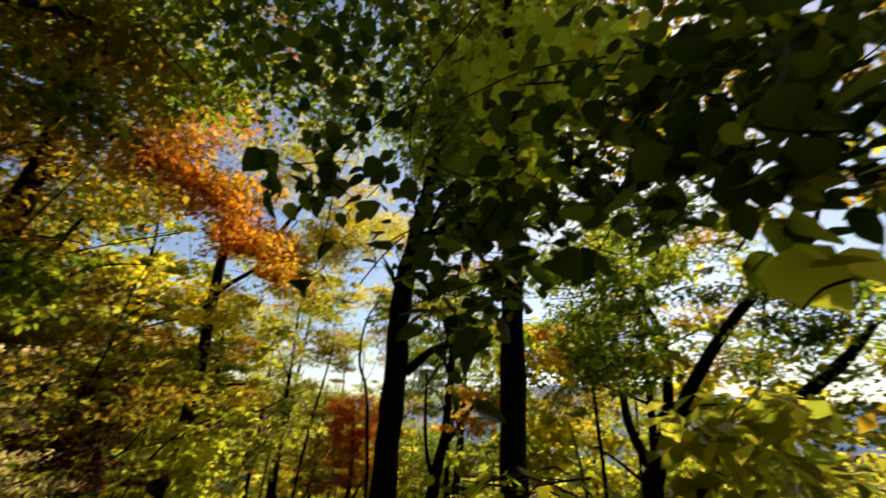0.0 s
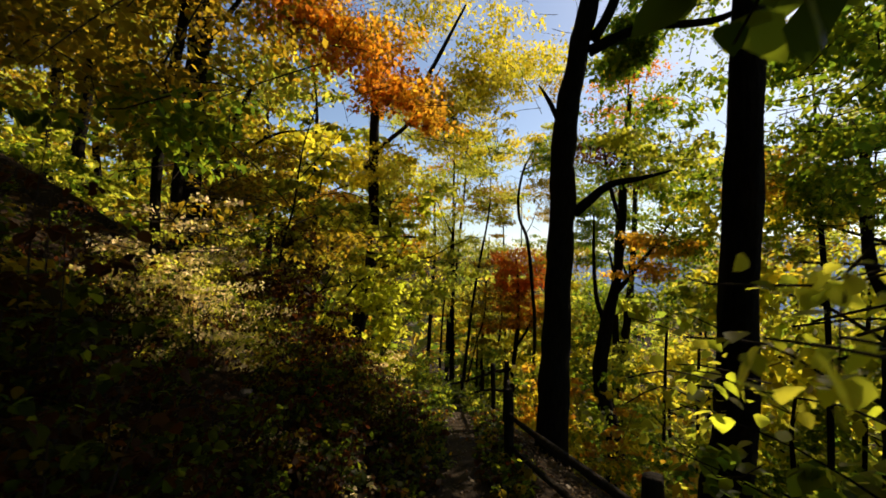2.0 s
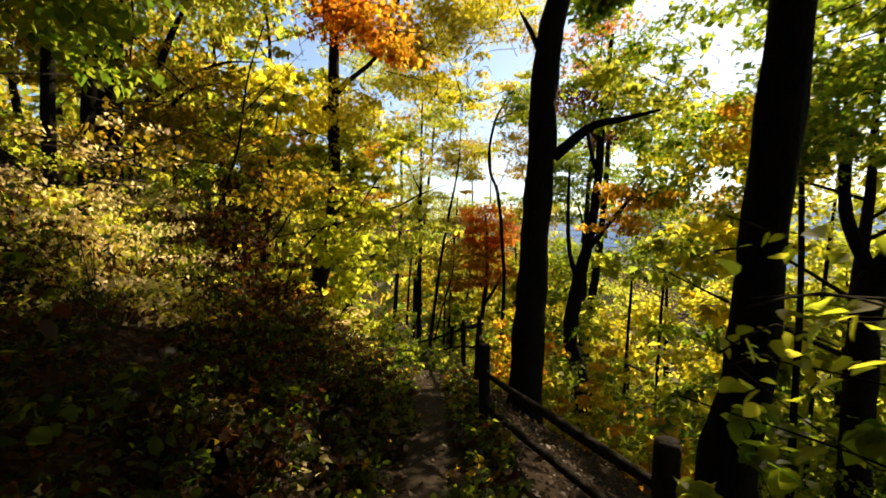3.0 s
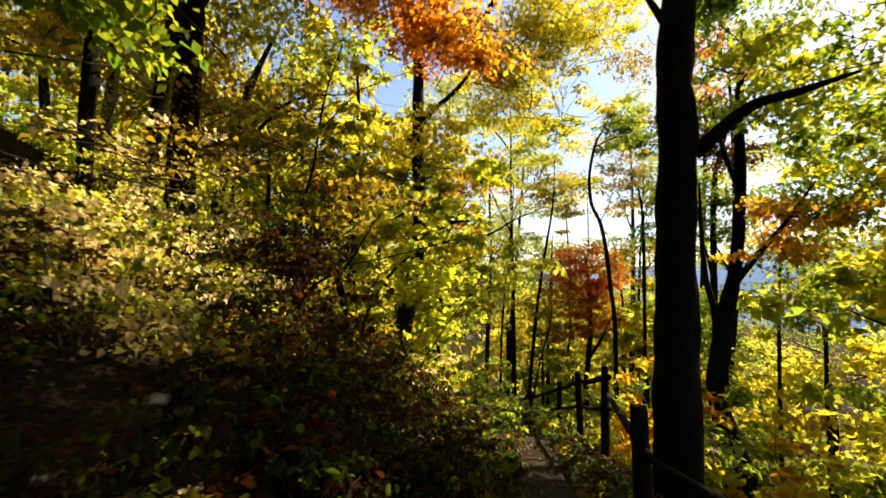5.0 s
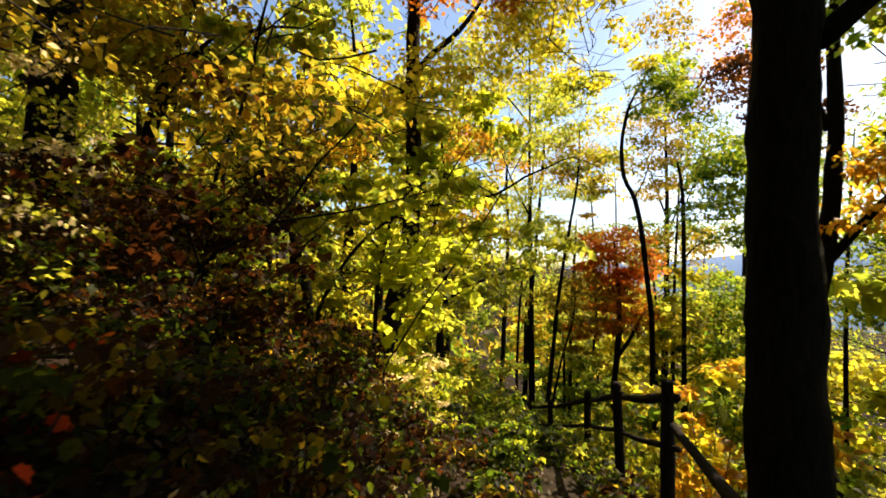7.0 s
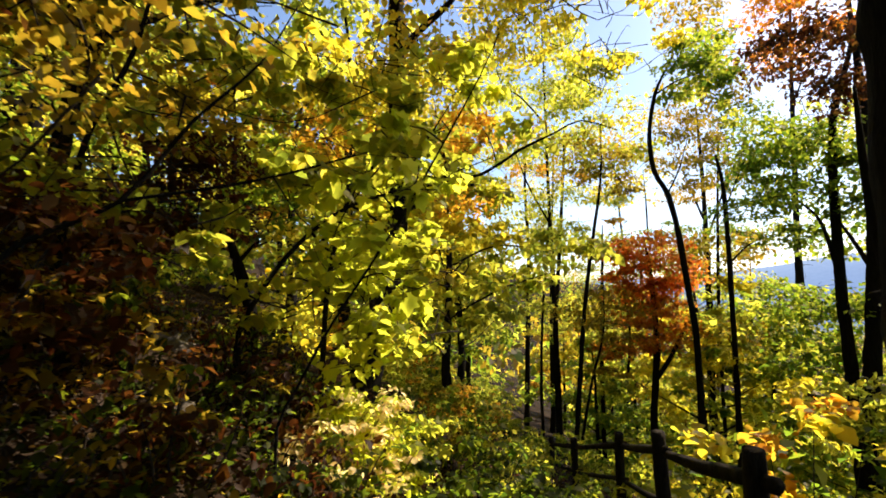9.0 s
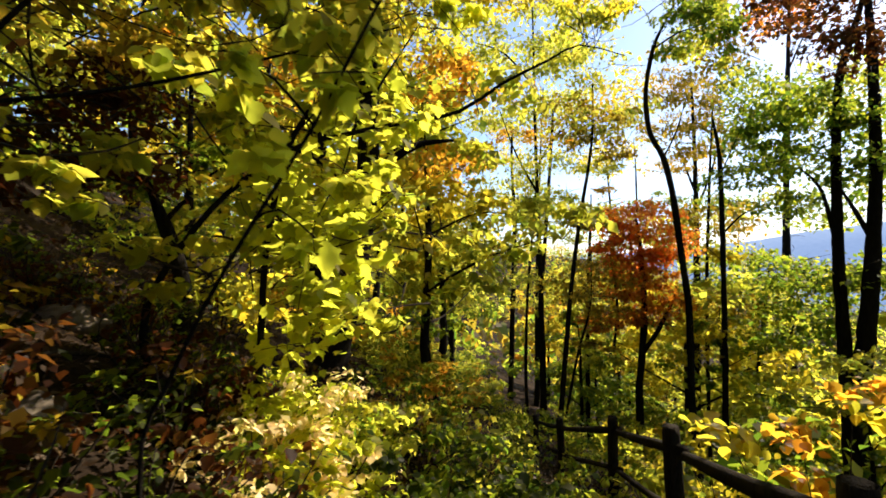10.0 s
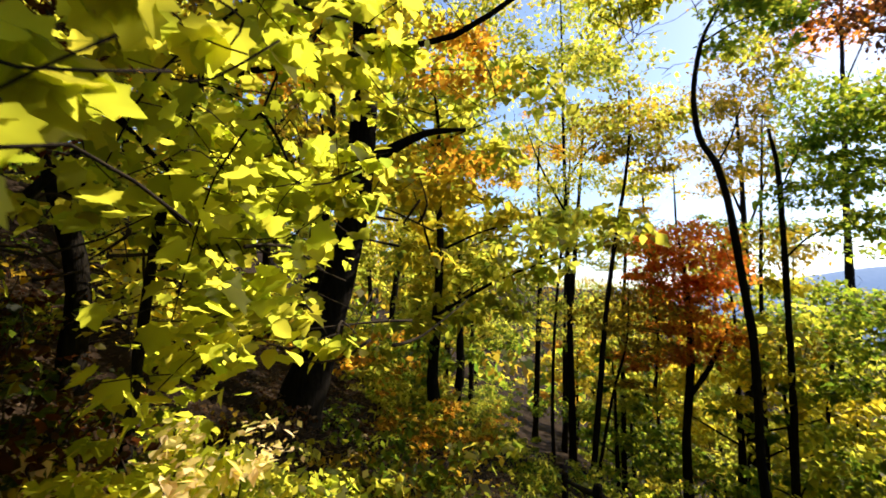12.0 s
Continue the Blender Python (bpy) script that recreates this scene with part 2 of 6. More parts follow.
def clumps(blobs, n, seed, per=60, flat=0.32, tight=0.105):
    """Leaf places: sprays gathered round points inside each ellipsoid (x, y, z, rx, ry, rz)."""
    rng = np.random.default_rng(seed)
    vol = np.array([b[3] * b[4] * b[5] for b in blobs]) ** 0.75
    vol = vol / vol.sum()
    out = []
    for b, share in zip(blobs, vol):
        m = max(3, int(n * share))
        k = max(2, m // per)
        c = rng.normal(0, 1, (k, 3))
        c /= np.linalg.norm(c, axis=1, keepdims=True)
        c *= rng.uniform(0.25, 1, (k, 1)) ** 0.6
        c = c * np.array(b[3:6]) + np.array(b[:3])
        which = rng.integers(0, k, m)
        r = tight * (b[3] + b[4] + b[5]) * rng.uniform(0.6, 1.3, k)[which][:, None]
        out.append(c[which] + rng.normal(0, 1, (m, 3)).clip(-1.5, 1.5) * r * np.array((1, 1, flat)))
    return np.concatenate(out)


def smooth_line(points, step=0.15):
    """Points (x, y, z, radius) joined by a Catmull-Rom curve."""
    p = np.array(points, float)
    p = np.concatenate([[2 * p[0] - p[1]], p, [2 * p[-1] - p[-2]]])
    out = []
    for i in range(1, len(p) - 2):
        n = max(2, int(np.linalg.norm(p[i + 1, :3] - p[i, :3]) / step))
        for q in np.arange(n) / n:
            a, b, c, d = p[i - 1], p[i], p[i + 1], p[i + 2]
            out.append(0.5 * (2 * b + (c - a) * q + (2 * a - 5 * b + 4 * c - d) * q * q + (3 * b - a - 3 * c + d) * q ** 3))
    out.append(p[-2])
    return np.array(out)


def tubes(name, lines, material, sides=9, step=0.2, rough=0.07):
    verts, faces = [], []
    for pts in lines:
        line = smooth_line(pts, step)
        line[:, 3] = np.maximum(line[:, 3], 0.003)
        tang = np.gradient(line[:, :3], axis=0)
        tang /= np.linalg.norm(tang, axis=1, keepdims=True) + 1e-9
        ref = np.array((1.0, 0, 0)) if abs(tang[0][0]) < 0.8 else np.array((0, 1.0, 0))
        base = len(verts)
        for i, (row, t) in enumerate(zip(line, tang)):
            a = np.cross(t, ref)
            a /= np.linalg.norm(a)
            b = np.cross(t, a)
            for k in range(sides):
                ang = 2 * math.pi * k / sides
                d = a * math.cos(ang) + b * math.sin(ang)
                w = 1 + rough * 2 * noise.noise((d[0] * 1.5 + row[0], d[1] * 1.5 + row[1], row[2] * 1.8)) + rough * noise.noise((d[0] * 5, d[1] * 5 + row[0], row[2] * 6))
                verts.append(row[:3] + d * row[3] * w)
        n = len(line)
        for i in range(n - 1):
            for k in range(sides):
                k2 = (k + 1) % sides
                faces.append((base + i * sides + k, base + i * sides + k2, base + (i + 1) * sides + k2, base + (i + 1) * sides + k))
        faces.append(tuple(base + k for k in range(sides))[::-1])
        faces.append(tuple(base + (n - 1) * sides + k for k in range(sides)))
    return mesh_of(name, verts, faces, material, True)


def local(points, o):
    return [(p[0] - o[0], p[1] - o[1], p[2] - o[2], *p[3:]) for p in points]


def tree(label, trunk, limbs, crowns, group="woodland trees", name="tree", sides=14, twigs=0, seed=1, twig=0.010, spray=60, tight=0.105, flat=0.32):
    """trunk: (x, y, z, radius) from below; limbs: lines of the same; crowns: (material, outline, leaf size, count, blobs, part label)."""
    x, y = trunk[0][0], trunk[0][1]
    z = float(ground_z(x, y))
    first = list(trunk[0])
    if first[2] > z - 0.1:
        trunk = [(x, y, z - 0.25, first[3] * 1.35), (x, y, z + 0.15, first[3] * 1.12)] + list(trunk if first[2] > z + 0.5 else trunk[1:])
    o = (x, y, z)
    t = thing(name, label, "tree", group, o)
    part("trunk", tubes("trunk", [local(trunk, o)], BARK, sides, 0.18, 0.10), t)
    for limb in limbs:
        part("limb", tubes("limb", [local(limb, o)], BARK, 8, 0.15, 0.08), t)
    rng = np.random.default_rng(seed)
    for material, outline, size, count, blobs, lab in crowns:
        bl = [(b[0] - x, b[1] - y, b[2] - z, *b[3:]) for b in blobs]
        places = clumps(bl, count, seed, spray, flat, tight)
        crown = part("crown", leaf_mesh("crown", places, size, material, outline, seed), t, lab)
        seed += 1
        if twigs:
            tw = []
            for b in bl:
                for _ in range(twigs):
                    c = np.array(b[:3]) + rng.normal(0, 0.55, 3) * np.array(b[3:6])
                    d = rng.normal(0, 1, 3) * np.minimum(np.array(b[3:6]) * 0.5, 0.32)
                    tw.append([(*(c - d), twig), (*(c + rng.normal(0, 0.22, 3) * np.linalg.norm(d)), twig * 0.75), (*(c + d), twig * 0.35)])
            tagged(part("twig_spray", tubes("twig_spray", tw, TWIG, 4, 0.3, 0.0), crown), kind="stuff")
    return t


def grown_tree(seed, height, radius, spread, low, crown_mats, leaves, leaf, label, name="tree"):
    """A tree that stands at the world's origin, with limbs and sprays of leaves; to be copied."""
    rng = np.random.default_rng(seed)
    t = thing(name, label, "tree", "woodland trees")
    pts = [(0, 0, -0.4, radius * 1.4), (0, 0, 0.1, radius * 1.1)]
    dx, dy = rng.normal(0, 0.02, 2)
    for k in range(1, 7):
        q = k / 6
        pts.append((dx * height * q + rng.normal(0, 0.07), dy * height * q + rng.normal(0, 0.07), height * q * 0.95, radius * (1 - 0.86 * q)))
    part("trunk", tubes("trunk", [pts], BARK, 10, 0.35, 0.10), t)
    blobs = []
    line = smooth_line(pts[1:], 0.3)
    for k in range(11):
        q = low + (0.97 - low) * (k + rng.uniform(0, 0.8)) / 11
        p = line[int(q * (len(line) - 1))]
        az = k * 2.4 + rng.uniform(-0.5, 0.5)
        reach = spread * (1.05 - 0.65 * max(0, (q - low) / (1 - low))) * rng.uniform(0.65, 1.15)
        d = np.array((math.cos(az), math.sin(az), 0))
        mid = p[:3] + d * reach * 0.5 + np.array((0, 0, reach * 0.22))
        end = p[:3] + d * reach + np.array((0, 0, reach * rng.uniform(0.15, 0.6)))
        r0 = max(0.012, p[3] * 0.42)
        part("limb", tubes("limb", [[(*p[:3], r0), (*mid, r0 * 0.6), (*end, 0.008)]], BARK, 6, 0.35, 0.06), t)
        for c, s in ((mid, 0.34), (end, 0.42)):
            e = reach * s * rng.uniform(0.8, 1.2)
            blobs.append((c[0], c[1], c[2] + 0.15, e, e, e * 0.45))
    for _ in range(8):
        q = rng.uniform(low, 0.9)
        e = spread * rng.uniform(0.25, 0.4)
        az = rng.uniform(0, 6.28)
        blobs.append((math.cos(az) * spread * 0.45, math.sin(az) * spread * 0.45, height * q, e, e, e * 0.45))
    blobs.append((dx * height, dy * height, height * 0.97, spread * 0.35, spread * 0.35, spread * 0.4))
    order = list(range(len(blobs)))
    rng.shuffle(order)
    cut = 0
    for i, (mat, share) in enumerate(crown_mats):
        take = order[cut:cut + max(1, int(round(share * len(order))))]
        cut += len(take)
        if take:
            part("crown", leaf_mesh("crown", clumps([blobs[j] for j in take], int(leaves * share), seed + i, 45, 0.35, 0.10), leaf, mat, SIMPLE, seed + i), t)
    return t


def shrub(label, at, radius, height, mats, leaves, leaf, seed, outline=SIMPLE, stems=6, group="undergrowth", name="shrub"):
    rng = np.random.default_rng(seed)
    z = float(ground_z(at[0], at[1]))
    t = thing(name, label, "shrub", group, (at[0], at[1], z))
    blobs = []
    for k in range(stems):
        az = k * 2.4 + rng.uniform(-0.5, 0.5)
        r = radius * rng.uniform(0.4, 1)
        top = (r * math.cos(az), r * math.sin(az), height * rng.uniform(0.5, 1.0))
        mid = (top[0] * 0.6 + rng.normal(0, 0.06), top[1] * 0.6 + rng.normal(0, 0.06), top[2] * 0.55)
        part("stem", tubes("stem", [[(top[0] * 0.15, top[1] * 0.15, -0.1, 0.007), (*mid, 0.0055), (*top, 0.002)]], TWIG, 5, 0.12, 0.05), t)
        e = radius * 0.42
        blobs += [(*top, e, e, e * 0.5), (mid[0] * 1.2, mid[1] * 1.2, mid[2], e, e, e * 0.6), (top[0], top[1], top[2] * 0.3, e, e, e * 0.5)]
    for i, mat in enumerate(mats):
        part("foliage", leaf_mesh("foliage", clumps(blobs[i::len(mats)], leaves // len(mats), seed + i, 28, 0.3, 0.125), leaf, mat, outline, seed + i), t)
    return t


# ---- the fence beside the path ----
fence = thing("fence", "weathered log post-and-rail fence beside the footpath", "fence")
POSTS = [(-0.22, 4.5, 0.08, -0.42), (-1.69, 6.64, 0.062, -0.50), (-2.24, 9.22, 0.052, -0.70), (-2.83, 10.6, 0.055, -1.06), (-3.55, 12.5, 0.055, -1.66), (-4.65, 14.2, 0.055, -2.34), (-5.7, 16.0, 0.055, -2.95)]
for i, (x, y, r, top) in enumerate(POSTS):
    z = float(ground_z(x, y))
    lean = 0.03 * math.sin(i * 3.7)
    part("post", tubes("post", [[(x - lean, y, z - 0.3, r * 1.08), (x - lean * 0.4, y + lean * 0.3, (z + top) / 2, r), (x, y, top - 0.03, r * 0.96), (x, y, top - 0.008, r * 0.82), (x, y, top, r * 0.45)]], RAILWOOD, 12, 0.08, 0.09), fence)
for i, ((xa, ya, _, ta), (xb, yb, _, tb)) in enumerate(zip(POSTS, POSTS[1:])):
    for drop_a, drop_b, r in ((0.30, 0.34, 0.036) if i < 2 else (0.12, 0.14, 0.036), (0.66, 0.72, 0.034) if i < 2 else (0.52, 0.54, 0.028)):
        if i == 1 and drop_a > 0.5:
            continue
        a, c = np.array((xa + 0.03, ya, ta - drop_a)), np.array((xb + 0.03, yb, tb - drop_b))
        d = (c - a) / np.linalg.norm(c - a) * 0.12
        m = (a + c) / 2 + np.array((0.004, 0, -0.012 + 0.006 * math.sin(i * 5.0)))
        q = a * 0.75 + c * 0.25 + np.array((-0.003, 0, -0.006))
        part("rail", tubes("rail", [[(*(a - d), r * 0.9), (*q, r * 1.1), (*m, r * 1.04), (*(c + d), r * 0.82)]], RAILWOOD, 9, 0.1, 0.14), fence)

# ---- trees that stand near the path ----
tree("tall dark-barked tree with a forked crown beside the fence", 
     [(-1.42, 9.55, -1.6, 0.29), *[(-1.38, 9.75, 0.20, 0.27), (-1.29, 9.76, 2.14, 0.25), (-1.26, 9.76, 3.68, 0.235), (-1.01, 9.77, 5.26, 0.2), (-0.79, 9.78, 6.35, 0.18), (-0.65, 9.78, 7.35, 0.165), (-0.51, 9.78, 8.48, 0.14), (-0.34, 9.78, 10.16, 0.1)]],
     [[(-1.07, 9.77, 2.17, 0.1), (-0.71, 9.78, 2.49, 0.085), (-0.39, 9.78, 2.72, 0.07), (0.08, 9.76, 2.79, 0.05), (0.64, 9.70, 2.90, 0.02)],
      [(-1.35, 9.75, 3.99, 0.06), (-1.53, 9.74, 4.42, 0.045), (-1.74, 9.71, 4.78, 0.015)],
      [(-0.79, 9.78, 5.36, 0.12), (-0.28, 9.78, 5.57, 0.1), (0.36, 9.73, 5.66, 0.085), (0.96, 9.65, 5.54, 0.07), (1.43, 9.55, 5.51, 0.06), (2.03, 9.39, 5.72, 0.02)],
      [(-0.71, 9.78, 5.60, 0.12), (-0.40, 9.78, 6.11, 0.1), (-0.17, 9.77, 6.69, 0.085), (0.21, 9.75, 7.05, 0.06), (0.58, 9.71, 7.81, 0.03)]],
     [(GREEN, SIMPLE, .11, 5200, [(0.27, 11.47, 3.50, 1.3, 1.3, 0.5), (-0.29, 12.08, 4.30, 1, 1, 0.5), (1.16, 9.61, 6.21, 1.2, 1.2, 0.8), (0.65, 10.20, 8.18, 2, 2, 1), (-0.64, 10.28, 9.90, 2.2, 2.2, 1.2)], ""),
      (SUNLIT_LIME, SIMPLE, .13, 2600, [(1.34, 9.91, 12.14, 0.9, 0.9, 0.6), (2.94, 9.50, 9.88, 0.9, 0.9, 0.6), (4.36, 8.87, 10.70, 0.9, 0.9, 0.6), (5.19, 8.37, 8.26, 0.8, 0.8, 0.5), (2.09, 9.75, 7.83, 0.7, 0.7, 0.4), (0.32, 10.04, 9.87, 0.6, 0.6, 0.5)], "yellow-green leaves painted bright as sunlit"),
      # Upper crown above the view, added and widened to shade bank and path.
      (GREEN, SIMPLE, .14, 14000, [(-1.0, 10.7, 8.7, 1.4, 1.4, .7), (-.2, 11.2, 8.3, 1.1, 1.1, .6), (-1.8, 9.8, 8.8, 1.3, 1.3, .6), (.9, 10.2, 9.5, 2.8, 2.8, 1.4), (1.2, 11, 8.4, 2.4, 2.4, 1.0), (.6, 9.2, 11.2, 2.6, 2.6, 1.2), (1.6, 9.5, 10, 2.4, 2.4, 1.0)], ""),
      (LIME, SIMPLE, .11, 4200, [(-0.52, 10.73, 3.82, 0.7, 0.7, 0.22), (0.07, 10.63, 3.79, 0.9, 0.9, 0.22), (0.69, 10.68, 3.49, 0.9, 0.9, 0.25), (0.62, 11.90, 3.36, 1.3, 1.3, 0.4), (0.16, 9.75, 8.18, 1.8, 1.8, 1)], "")], twigs=6, seed=11)
tree("dark trunk standing close to the footpath",
     [(0.50, 5.75, -1.6, 0.25), (0.50, 5.68, -0.9, 0.205), *[(0.52 - 0.007 * h, 5.43 - 0.177 * h, h, 0.173 - 0.018 * h) for h in (-0.4, 0.4, 1.3, 2.7, 3.9, 5.2, 6.6)]],
     [[(0.50, 4.74, 3.88, 0.06), (0.95, 4.80, 4.31, 0.045), (1.44, 5.00, 4.45, 0.02)]],
     [(GREEN, SIMPLE, .10, 6000, [(0.93, 5.12, 4.17, 0.9, 0.9, 0.5), (0.35, 5.69, 5.41, 1.3, 1.3, 0.6), (0.73, 5.60, 6.37, 1.6, 1.6, 0.8), (2.57, 8.13, 4.47, 1.1, 1.1, 0.6), (3.06, 7.90, 3.09, 1, 1, 0.5), (2.46, 9.25, 4.34, 1, 1, 0.5), (3.10, 8.99, 2.96, 1.1, 1.1, 0.4)], ""),
      (SUNLIT_LIME, OVATE, .10, 2700, [(2.28, 3.82, 5.16, 0.4, 0.4, 0.3), (-0.15, 4.25, 5.61, 0.4, 0.4, 0.3), (0.55, 4.33, 5.20, 0.5, 0.5, 0.3), (0.50, 4.58, 6.27, 0.5, 0.5, 0.3), (1.27, 4.36, 5.86, 0.5, 0.5, 0.3), (0.64, 4.45, 4.82, 0.35, 0.35, 0.3), (1.76, 4.14, 5.19, 0.5, 0.5, 0.3), (0.82, 4.50, 4.05, 0.25, 0.25, 0.2), (0.17, 4.63, 5.13, 0.3, 0.3, 0.2)], "lime leaves"),
      (GREEN, SIMPLE, .10, 3600, [(2.15, 7.71, 4.03, 0.8, 0.8, 0.4), (2.61, 7.48, 3.43, 0.8, 0.8, 0.4), (2.71, 8.55, 3.26, 0.8, 0.8, 0.4), (2.76, 7.39, 2.5, 0.8, 0.8, 0.4), (2.06, 6.64, 3.57, 0.8, 0.8, 0.4), (2.94, 9.55, 2.86, 0.8, 0.8, 0.4), (2.32, 6.49, 3.51, 0.8, 0.8, 0.4), (3.15, 8.32, 1.99, 0.8, 0.8, 0.4)], ""),
      # High crown added out of view to shade the near boughs and ground.
      (OLIVE, SIMPLE, .14, 10000, [(4.2, 7.4, 7.2, 2.2, 2.2, .9), (1.2, 6.2, 8.6, 3.0, 3.0, 1.3), (3.2, 6.9, 7.4, 1.7, 1.7, .8), (.4, 5.0, 9.6, 2.6, 2.6, 1.0), (3.2, 5.4, 8.4, 2.4, 2.4, 1.0)], "")], twigs=5, seed=21)
tree("leaning maple with an orange and yellow crown on the bank",
     [*[(-7.48, 12.07, -1.90, 0.29), (-7.44, 12.13, -1.43, 0.26), (-7.34, 12.25, -0.87, 0.22), (-7.20, 12.42, 0.03, 0.2), (-7.06, 12.57, 1.29, 0.175), (-7.04, 12.60, 2.69, 0.16), (-7.07, 12.57, 4.09, 0.145), (-7.07, 12.56, 5.84, 0.13), (-7.04, 12.60, 8.54, 0.08)]],
     [[(-7.04, 12.60, 1.52, 0.08), (-6.73, 12.90, 1.77, 0.07), (-6.44, 13.15, 1.98, 0.05), (-6.01, 13.46, 2.04, 0.02)],
      [(-7.31, 12.49, 4.07, 0.09), (-6.84, 12.80, 4.86, 0.07), (-6.24, 13.14, 5.51, 0.055), (-5.78, 13.37, 6.27, 0.04), (-5.31, 13.56, 7.41, 0.02)],
      [(-6.94, 12.13, 7.32, 0.08), (-7.56, 11.76, 8.29, 0.06), (-8.39, 11.19, 8.62, 0.03)],
      [(-5.65, 12.76, 6.38, 0.07), (-5.04, 13.00, 7.71, 0.06), (-4.41, 13.21, 9.05, 0.03)]],
     [(GOLD, SIMPLE, .10, 6500, [(-5.6, 9.3, 6.3, 0.9, 0.9, 0.4), (-4.7, 9.9, 5.0, 0.8, 0.8, 0.4), (-4.0, 10.0, 4.3, 0.6, 0.6, 0.3), (-6.5, 9.2, 6.3, 1, 1, 0.4), (-6.9, 8.6, 7.1, 1, 1, 0.4), (-5.2, 12.4, 5.9, 0.9, 0.9, 0.4), (-6.6, 11.6, 6.6, 0.9, 0.9, 0.4), (-5.9, 11.0, 7.0, 1, 1, 0.5)], "gold leaves"),
      (ORANGE, SIMPLE, .10, 11500, [(-5.75, 8.98, 5.95, 0.9, 0.9, 0.5), (-4.85, 9.47, 5.08, 0.8, 0.8, 0.4), (-4.2, 9.77, 4.4, 0.5, 0.5, 0.35), (-6.6, 8.97, 6.55, 0.8, 0.8, 0.5), (-7.15, 8.07, 6.44, 0.9, 0.9, 0.5), (-6.28, 8.73, 6.45, 0.9, 0.9, 0.5), (-5.10, 9.98, 5.01, 0.9, 0.9, 0.5), (-6.77, 9.00, 7.89, 1, 1, 0.5), (-5.75, 10.22, 11.78, 1.1, 1.1, 0.7), (-8.33, 10.60, 8.25, 1.5, 1.5, 0.7), (-5.99, 11.50, 6.07, 1, 1, 0.6), (-7.13, 10.85, 7.05, 1.1, 1.1, 0.7), (-5.01, 12.16, 5.40, 0.6, 0.6, 0.5), (-6.28, 12.27, 6.21, 1.2, 1.2, 0.6), (-7.25, 11.37, 9.98, 1.4, 1.4, 0.7)], "orange leaves"),
      (YELLOW, SIMPLE, .10, 20500, [(-5.05, 15.73, 5.71, 0.6, 0.6, 0.3), (-4.41, 16.41, 5.29, 0.6, 0.6, 0.3), (-5.75, 14.4, 5.09, 0.6, 0.6, 0.3), (-6.33, 12.94, 4.43, 0.6, 0.6, 0.3), (-4.1, 14.5, 8.4, 1, 1, 0.6), (-5.5, 14.1, 5.8, 0.9, 0.9, 0.5), (-5.9, 13.9, 8.8, 1.1, 1.1, 0.6), (-4.66, 15.2, 7.02, 0.9, 0.9, 0.5), (-2.66, 15.55, 7.2, 0.7, 0.7, 0.4), (-5.85, 14.82, 6.47, 0.9, 0.9, 0.5), (-3.86, 13.61, 6.86, 0.9, 0.9, 0.5), (-4.05, 12.52, 4.58, 0.9, 0.9, 0.5), (-3.30, 14.77, 9.48, 1, 1, 0.6), (-4.20, 14.31, 6.61, 1, 1, 0.8), (-3.36, 14.50, 5.46, 0.5, 0.5, 0.7), (-4.79, 13.15, 5.77, 0.6, 0.6, 0.6), (-4.11, 13.35, 7.01, 0.8, 0.8, 0.5), (-4.52, 13.75, 6.75, 0.9, 0.9, 0.8), (-3.60, 15.00, 7.31, 0.8, 0.8, 0.5), (-7.24, 11.09, 10.33, 1.6, 1.6, 0.8), (-4.56, 13.42, 13.73, 1.6, 1.6, 0.9), (-4.96, 13.28, 10.22, 1.2, 1.2, 0.7), (-7.86, 10.06, 11.55, 1.5, 1.5, 0.8), (-8.38, 14.65, 5.04, 1.2, 1.2, 0.5), (-8.07, 16.17, 4.94, 1.2, 1.2, 0.5), (-3.96, 13.86, 7.24, 1.1, 1.1, 1.1), (-5.76, 12.72, 9.15, 1.4, 1.4, 0.9), (-4.73, 14.16, 10.48, 1.5, 1.5, 0.9), (-4.42, 14.30, 6.49, 1.2, 1.2, 0.6), (-6.15, 12.11, 3.58, 1.3, 1.3, 0.4), (-5.52, 14.52, 5.18, 1.3, 1.3, 0.5), (-7.18, 12.24, 4.21, 1.2, 1.2, 0.6)], "yellow leaves"),
      (GOLD, SIMPLE, .09, 1800, [(-6.29, 13.68, 3.04, 0.9, 0.9, 0.4), (-6.85, 14.10, 1.87, 0.7, 0.7, 0.4), (-8.11, 12.13, 3.02, 0.9, 0.9, 0.4)], "")], twigs=7, seed=31)
tree("dark tree on the upper bank",
     [(-7.86, 6.9, 0.7, .25), (-7.82, 6.94, 1.5, .205), (-7.80, 6.95, 2.6, .19), (-7.80, 6.97, 4.4, .175), (-7.76, 7.0, 6.5, .15), (-7.7, 7.1, 9.0, .11), (-7.6, 7.2, 12.0, .06)],
     [[(-7.8, 6.97, 4.4, .07), (-8.3, 7.6, 5.4, .05), (-8.9, 8.4, 6.6, .02)], [(-7.77, 7.0, 6.2, .06), (-7.0, 6.9, 7.2, .04), (-6.3, 6.8, 8.0, .02)]],
     [(OLIVE, SIMPLE, .11, 6000, [(-9.73, 6.42, 4.31, 1.8, 1.8, 0.8), (-9.52, 8.84, 5.11, 1.8, 1.8, 0.8), (-10.16, 7.83, 6.50, 2, 2, 1), (-9.28, 9.16, 7.46, 2, 2, 0.8)], ""),
      (LIME, SIMPLE, .11, 3000, [(-9.38, 8.16, 3.53, 1.5, 1.5, 0.5), (-8.83, 9.69, 5.72, 1.5, 1.5, 0.6)], "")], twigs=6, seed=41)
